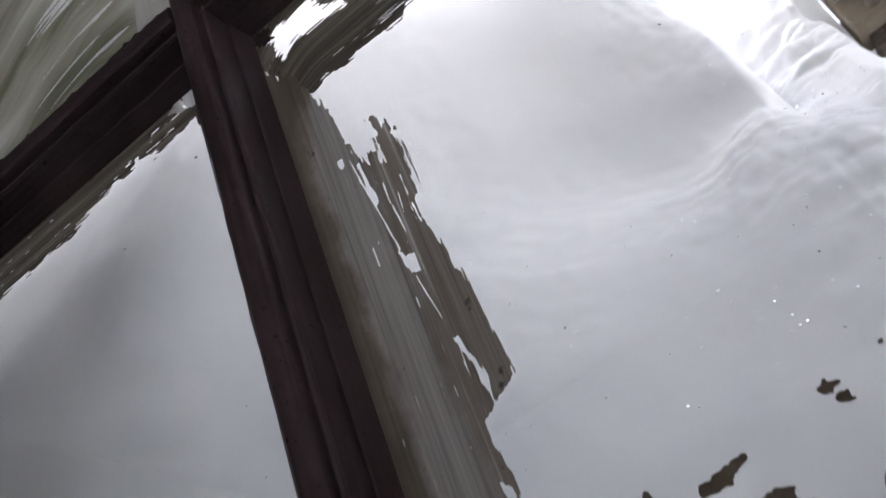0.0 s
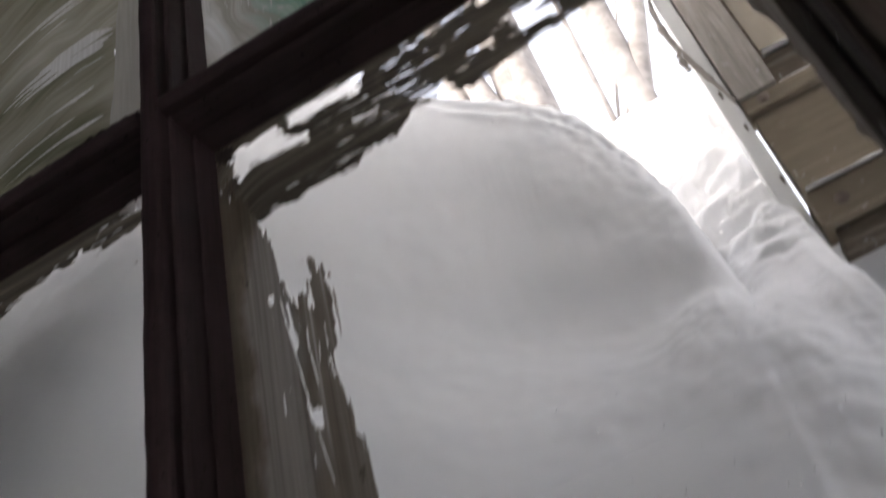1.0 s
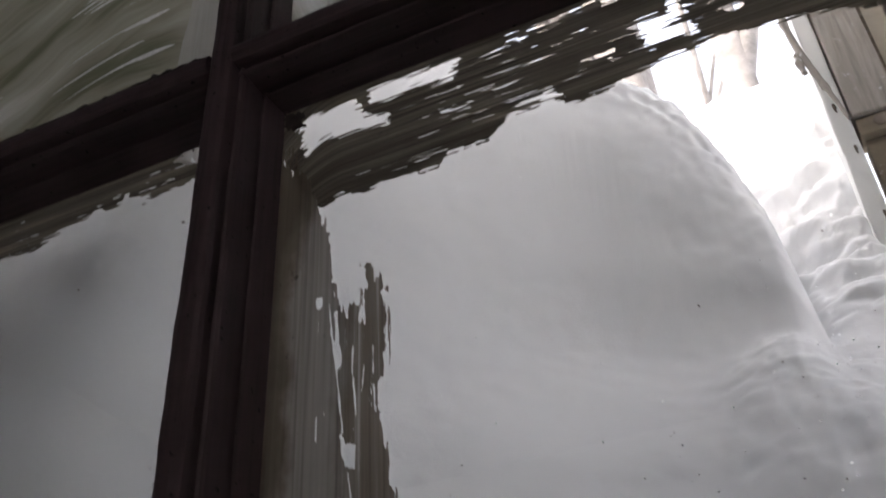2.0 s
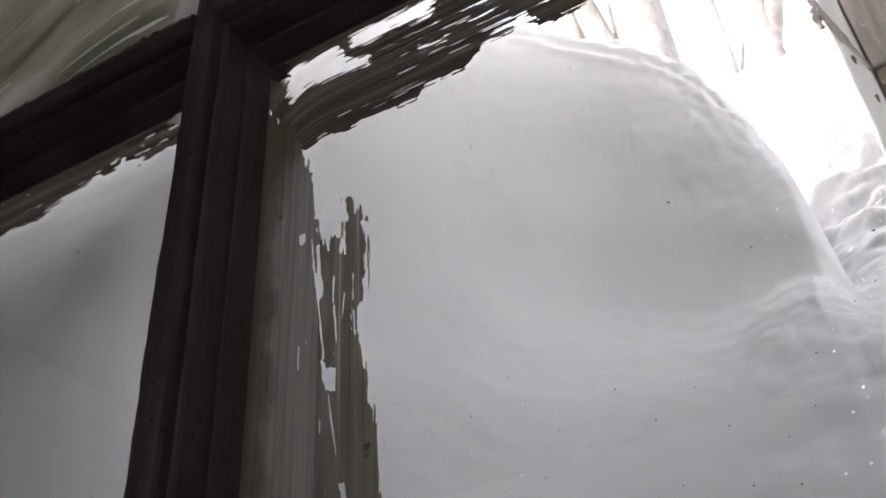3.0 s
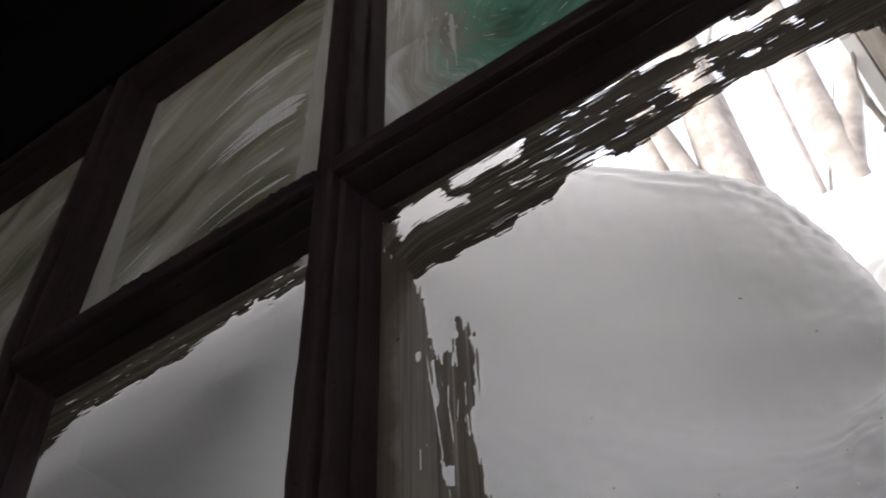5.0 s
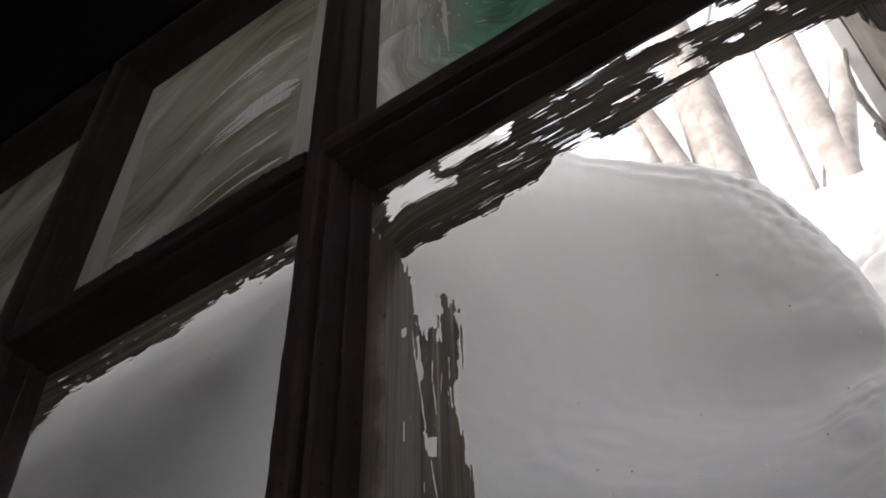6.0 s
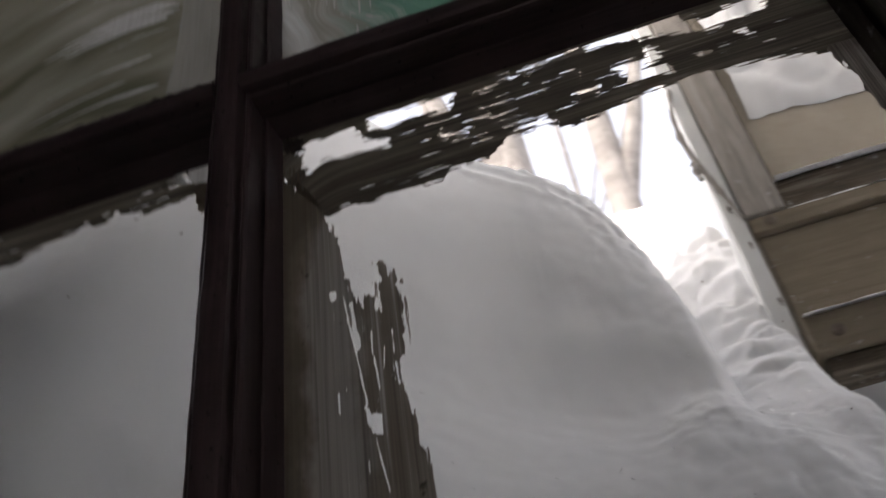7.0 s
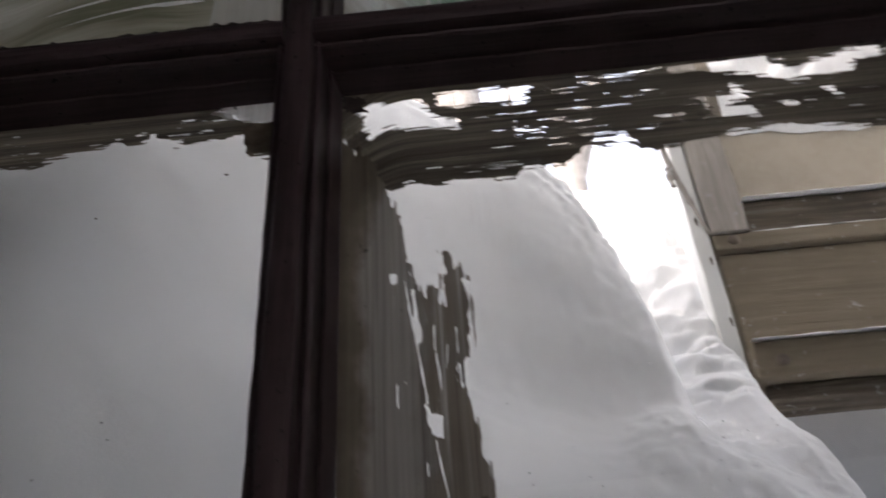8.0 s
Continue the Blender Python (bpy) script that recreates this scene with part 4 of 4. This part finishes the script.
high_rail = part("upper_rail", box(0.252, 1.5, 0.690, 0.735, 1.925, 1.956, 0.004, 0.0015, 14), WOOD, shed)
part("sill_beam", box(0.300, 1.5, 0.702, 0.750, 1.956, 2.030, 0.006, 0.004, 16), DARKWOOD_SHADE, shed)
part("corner_post", box(0.250, 0.312, 0.684, 0.745, 1.956, 2.75, 0.004, 0.0015, 10), GREYWOOD, shed)
part("panel", box(0.322, 1.5, 0.716, 0.740, 2.030, 2.75, 0.0, 0.0, 0), FROST, shed, "pale weathered panel")
# the shadow in the gap beside the post, laid in as a dark strip
part("gap_shade", box(0.3125, 0.3215, 0.712, 0.735, 2.030, 2.75), DARKWOOD_SHADE, shed)
trim = part("end_trim", box(0.222, 0.248, 0.690, 0.735, 1.45, 2.75, 0.003, 0.002, 20), WHITEP, shed, "white painted end trim with knots")
# panel closing the hollow under the rail; its grey carries the shade there
part("shaded_back", box(0.252, 1.5, 0.80, 0.84, 0.2, 1.78), SHADED_SNOW, shed)
part("roof", box(0.250, 1.5, 0.68, 0.86, 2.75, 2.79), DARKWOOD_SHADE, shed)
rng = random.Random(4)
for kz, kx in ((1.790, 0.243), (1.905, 0.240), (1.985, 0.234), (2.03, 0.229)):
    bm = bmesh.new()
    bmesh.ops.create_uvsphere(bm, u_segments=10, v_segments=6, radius=1.0)
    r = rng.uniform(0.003, 0.006)
    for v in bm.verts:
        v.co = Vector((kx + v.co.x * r * 0.6 + 0.003 * noise.noise(v.co * 2.0), 0.690 + v.co.y * 0.0012, kz + v.co.z * r * 2.4))
    part("knot", bm, DARKWOOD_SHADE, trim, "", True)


def peel(points, thick, deep):
    """A curled ribbon of old paint and bark along a bent line of (x, z), standing off the trim."""
    bm = bmesh.new()
    rings = []
    n = 10 * (len(points) - 1)
    for i in range(n + 1):
        u = i / n * (len(points) - 1)
        x, z = (float(np.interp(u, range(len(points)), [q[c] for q in points])) for c in (0, 1))
        r = thick * (0.35 + 0.65 * math.sin(math.pi * (0.08 + 0.84 * i / n))) * (1 + 0.7 * noise.noise(Vector((u * 2.3, 1, 4))))
        rings.append([bm.verts.new((x + r * math.cos(a), 0.686 + deep * math.sin(a) + 0.003 * noise.noise(Vector((u * 1.7, 5, 5))), z)) for a in (math.tau * k / 8 for k in range(8))])
    for a, b in zip(rings, rings[1:]):
        for k in range(8):
            bm.faces.new((a[k], a[(k + 1) % 8], b[(k + 1) % 8], b[k]))
    bm.faces.new(rings[0])
    bm.faces.new(rings[-1][::-1])
    return bm


part("peeled_strip", peel([(0.228, 2.300), (0.214, 2.230), (0.211, 2.170), (0.217, 2.110), (0.226, 2.060), (0.237, 2.005), (0.247, 1.955)], 0.0055, 0.0035), GREYWOOD, trim, "dark peeling strip of trim", True)
part("peeled_strip", peel([(0.213, 2.105), (0.212, 2.085), (0.214, 2.060)], 0.0060, 0.0035), GREYWOOD, trim, "", True)
for bx, bz, by in ((0.291, 1.708, 0.672), (0.283, 1.942, 0.690), (0.60, 1.708, 0.672)):
    bm = bmesh.new()
    bmesh.ops.create_uvsphere(bm, u_segments=12, v_segments=8, radius=0.010)
    for v in bm.verts:
        v.co = Vector((bx + v.co.x, by + v.co.y * 0.5, bz + v.co.z))
    part("bolt", bm, IRON, high_rail if bz > 1.9 else low_rail, "", True)


def snow_lip(name, x0, x1, y0, y1, z0, height, seed, parent_label):
    bm = bmesh.new()
    n, m = 60, 8
    rings = []
    for i in range(n + 1):
        x = x0 + (x1 - x0) * i / n
        h = height * (0.55 + 0.9 * (noise.noise(Vector((x * 24, seed, 0))) + 0.35))
        h = max(h, 0.0015)
        ring = []
        for k in range(m + 1):
            a = math.pi * k / m
            ring.append(bm.verts.new((x, (y0 + y1) / 2 - math.cos(a) * (y1 - y0) / 2 * (1 + 0.2 * noise.noise(Vector((x * 30, k, seed)))), z0 + math.sin(a) * h)))
        rings.append(ring)
    for a, b in zip(rings, rings[1:]):
        for k in range(m):
            bm.faces.new((a[k], b[k], b[k + 1], a[k + 1]))
    ob = part(name, bm, SNOW, None, "", True)
    return tagged(ob, parent_label, "snow")


snow_lip("snow_ledge", 0.258, 1.48, 0.664, 0.708, 1.741, 0.005, 1, "thin snow lying on the lower shed rail")
snow_lip("snow_ledge", 0.315, 1.48, 0.690, 0.718, 1.955, 0.005, 5, "patchy snow lying on the upper shed rail")
snow_lip("snow_ledge", 0.320, 1.48, 0.690, 0.720, 2.028, 0.004, 9, "patchy snow lying on the dark sill beam")
bm = bmesh.new()
grid = []
for i in range(91):
    col = []
    for j in range(31):
        cx, cz = 0.335 + 1.1 * i / 90, 2.195 - 0.09 * i / 90 + 0.58 * j / 30
        lump = 0.020 * (0.5 - abs(noise.noise(Vector((cx * 13, cz * 15, 2.0))))) + 0.010 * noise.noise(Vector((cx * 34, cz * 34, 5.0)))
        swell = min(1.0, j / 7) ** 0.5
        col.append(bm.verts.new((cx, 0.7145 - swell * (0.014 + 1.6 * lump), cz + (0.012 * noise.noise(Vector((cx * 16, 0, 7))) + 0.006 * noise.noise(Vector((cx * 50, 0, 3)))) * (1 - j / 30))))
    grid.append(col)
for i in range(90):
    for j in range(30):
        bm.faces.new((grid[i][j], grid[i + 1][j], grid[i + 1][j + 1], grid[i][j + 1]))
tagged(part("snow_crust", bm, SNOW, None, "", True), "lumpy white snow stuck to the shed panel", "snow")


# ---- trees ----
def limb(bm, a, b, r0, r1, sides=8, bends=6, wild=0.12, seed=0.0):
    prev = None
    a, b = Vector(a), Vector(b)
    axis = (b - a).normalized()
    u = axis.orthogonal().normalized()
    w = axis.cross(u)
    for i in range(bends + 1):
        t = i / bends
        c = a.lerp(b, t) + noise.noise_vector(Vector((seed, t * 2.2, seed * 0.37))) * wild * (b - a).length * t
        r = r0 + (r1 - r0) * t
        ring = [bm.verts.new(c + (u * math.cos(2 * math.pi * k / sides) + w * math.sin(2 * math.pi * k / sides)) * r * (1 + 0.15 * noise.noise(Vector((k, i, seed))))) for k in range(sides)]
        if prev:
            for k in range(sides):
                bm.faces.new((prev[k], prev[(k + 1) % sides], ring[(k + 1) % sides], ring[k]))
        prev = ring
    return c


def bare_tree(x, y, height, r, lean, seed, forks, label, arms=()):
    """A pale stem rising out of the snow, forking into a few upright limbs."""
    tree = tagged(new("tree"), label, "tree", "pale bare stems behind the drift")
    rng = random.Random(seed)
    bm = bmesh.new()
    base, top = Vector((x, y, 1.2)), Vector((x + lean * height, y, 1.2 + height))
    limb(bm, base, top, r, r * 0.5, 12, 16, 0.010, seed)
    part("trunk", bm, BARK, tree, "", True)
    for k in range(forks):
        t = rng.uniform(0.35, 0.8)
        s0 = base.lerp(top, t)
        ln = height * rng.uniform(0.25, 0.5)
        side = rng.choice((-1, 1))
        bm = bmesh.new()
        limb(bm, s0, s0 + Vector((side * ln * rng.uniform(0.15, 0.4), rng.uniform(-0.1, 0.2) * ln, ln)), r * 0.45, r * 0.12, 8, 8, 0.10, seed + k)
        part("branch", bm, BARK, tree, "", True)
    for a, b, r0, r1 in arms:
        bm = bmesh.new()
        limb(bm, a, b, r0, r1, 10, 10, 0.03, seed + r0)
        part("branch", bm, BARK, tree, "", True)
    return tree


bare_tree(0.098, 1.30, 2.6, 0.054, 0.032, 3, 0, "forked pale stem standing in the snow", [((0.145, 1.30, 2.66), (0.37, 1.32, 3.40), 0.030, 0.016)])
bare_tree(-0.120, 1.38, 2.8, 0.105, -0.005, 8, 1, "thick pale mottled trunk standing behind the drift")
bare_tree(-0.060, 1.31, 2.8, 0.046, -0.020, 15, 0, "pale mottled stem beside the thick trunk")
bare_tree(-0.215, 1.40, 2.8, 0.046, -0.040, 21, 1, "pale bare stem standing behind the drift")
bare_tree(0.030, 1.75, 3.0, 0.014, 0.010, 33, 2, "thin bare sapling behind the drift")


# ---- ice crystals on the snow face ----
def crystals(count):
    rng = random.Random(5)
    verts, faces = [], []
    for _ in range(count):
        x = rng.uniform(-0.45, 0.21)
        pts = bank_profile(x) if x > 0.1 or rng.random() < 0.4 else mound_profile(x)
        i = rng.randrange(1, 8)
        t = rng.random()
        c = Vector((x, pts[i][0] * (1 - t) + pts[i + 1][0] * t - 0.004, pts[i][1] * (1 - t) + pts[i + 1][1] * t + 0.004))
        r = rng.choice((0.0004, 0.0006, 0.0008, 0.0011))
        n = Vector((rng.gauss(-0.1, 0.35), rng.gauss(-0.6, 0.15), rng.gauss(0.42, 0.2))).normalized()
        u = n.orthogonal().normalized()
        w = n.cross(u)
        base = len(verts)
        for k in range(5):
            a = 2 * math.pi * k / 5
            verts.append(tuple(c + (u * math.cos(a) + w * math.sin(a)) * r))
        verts.append(tuple(c - n * r * 0.6))
        faces.append(tuple(base + k for k in range(5)))
        faces += [(base + (k + 1) % 5, base + k, base + 5) for k in range(5)]
    return mesh_of("ice_crystals", verts, faces, ICE)


tagged(part("ice_crystals", crystals(3600), None), "glinting ice grains on the snow face", "ice grains", kind="stuff")
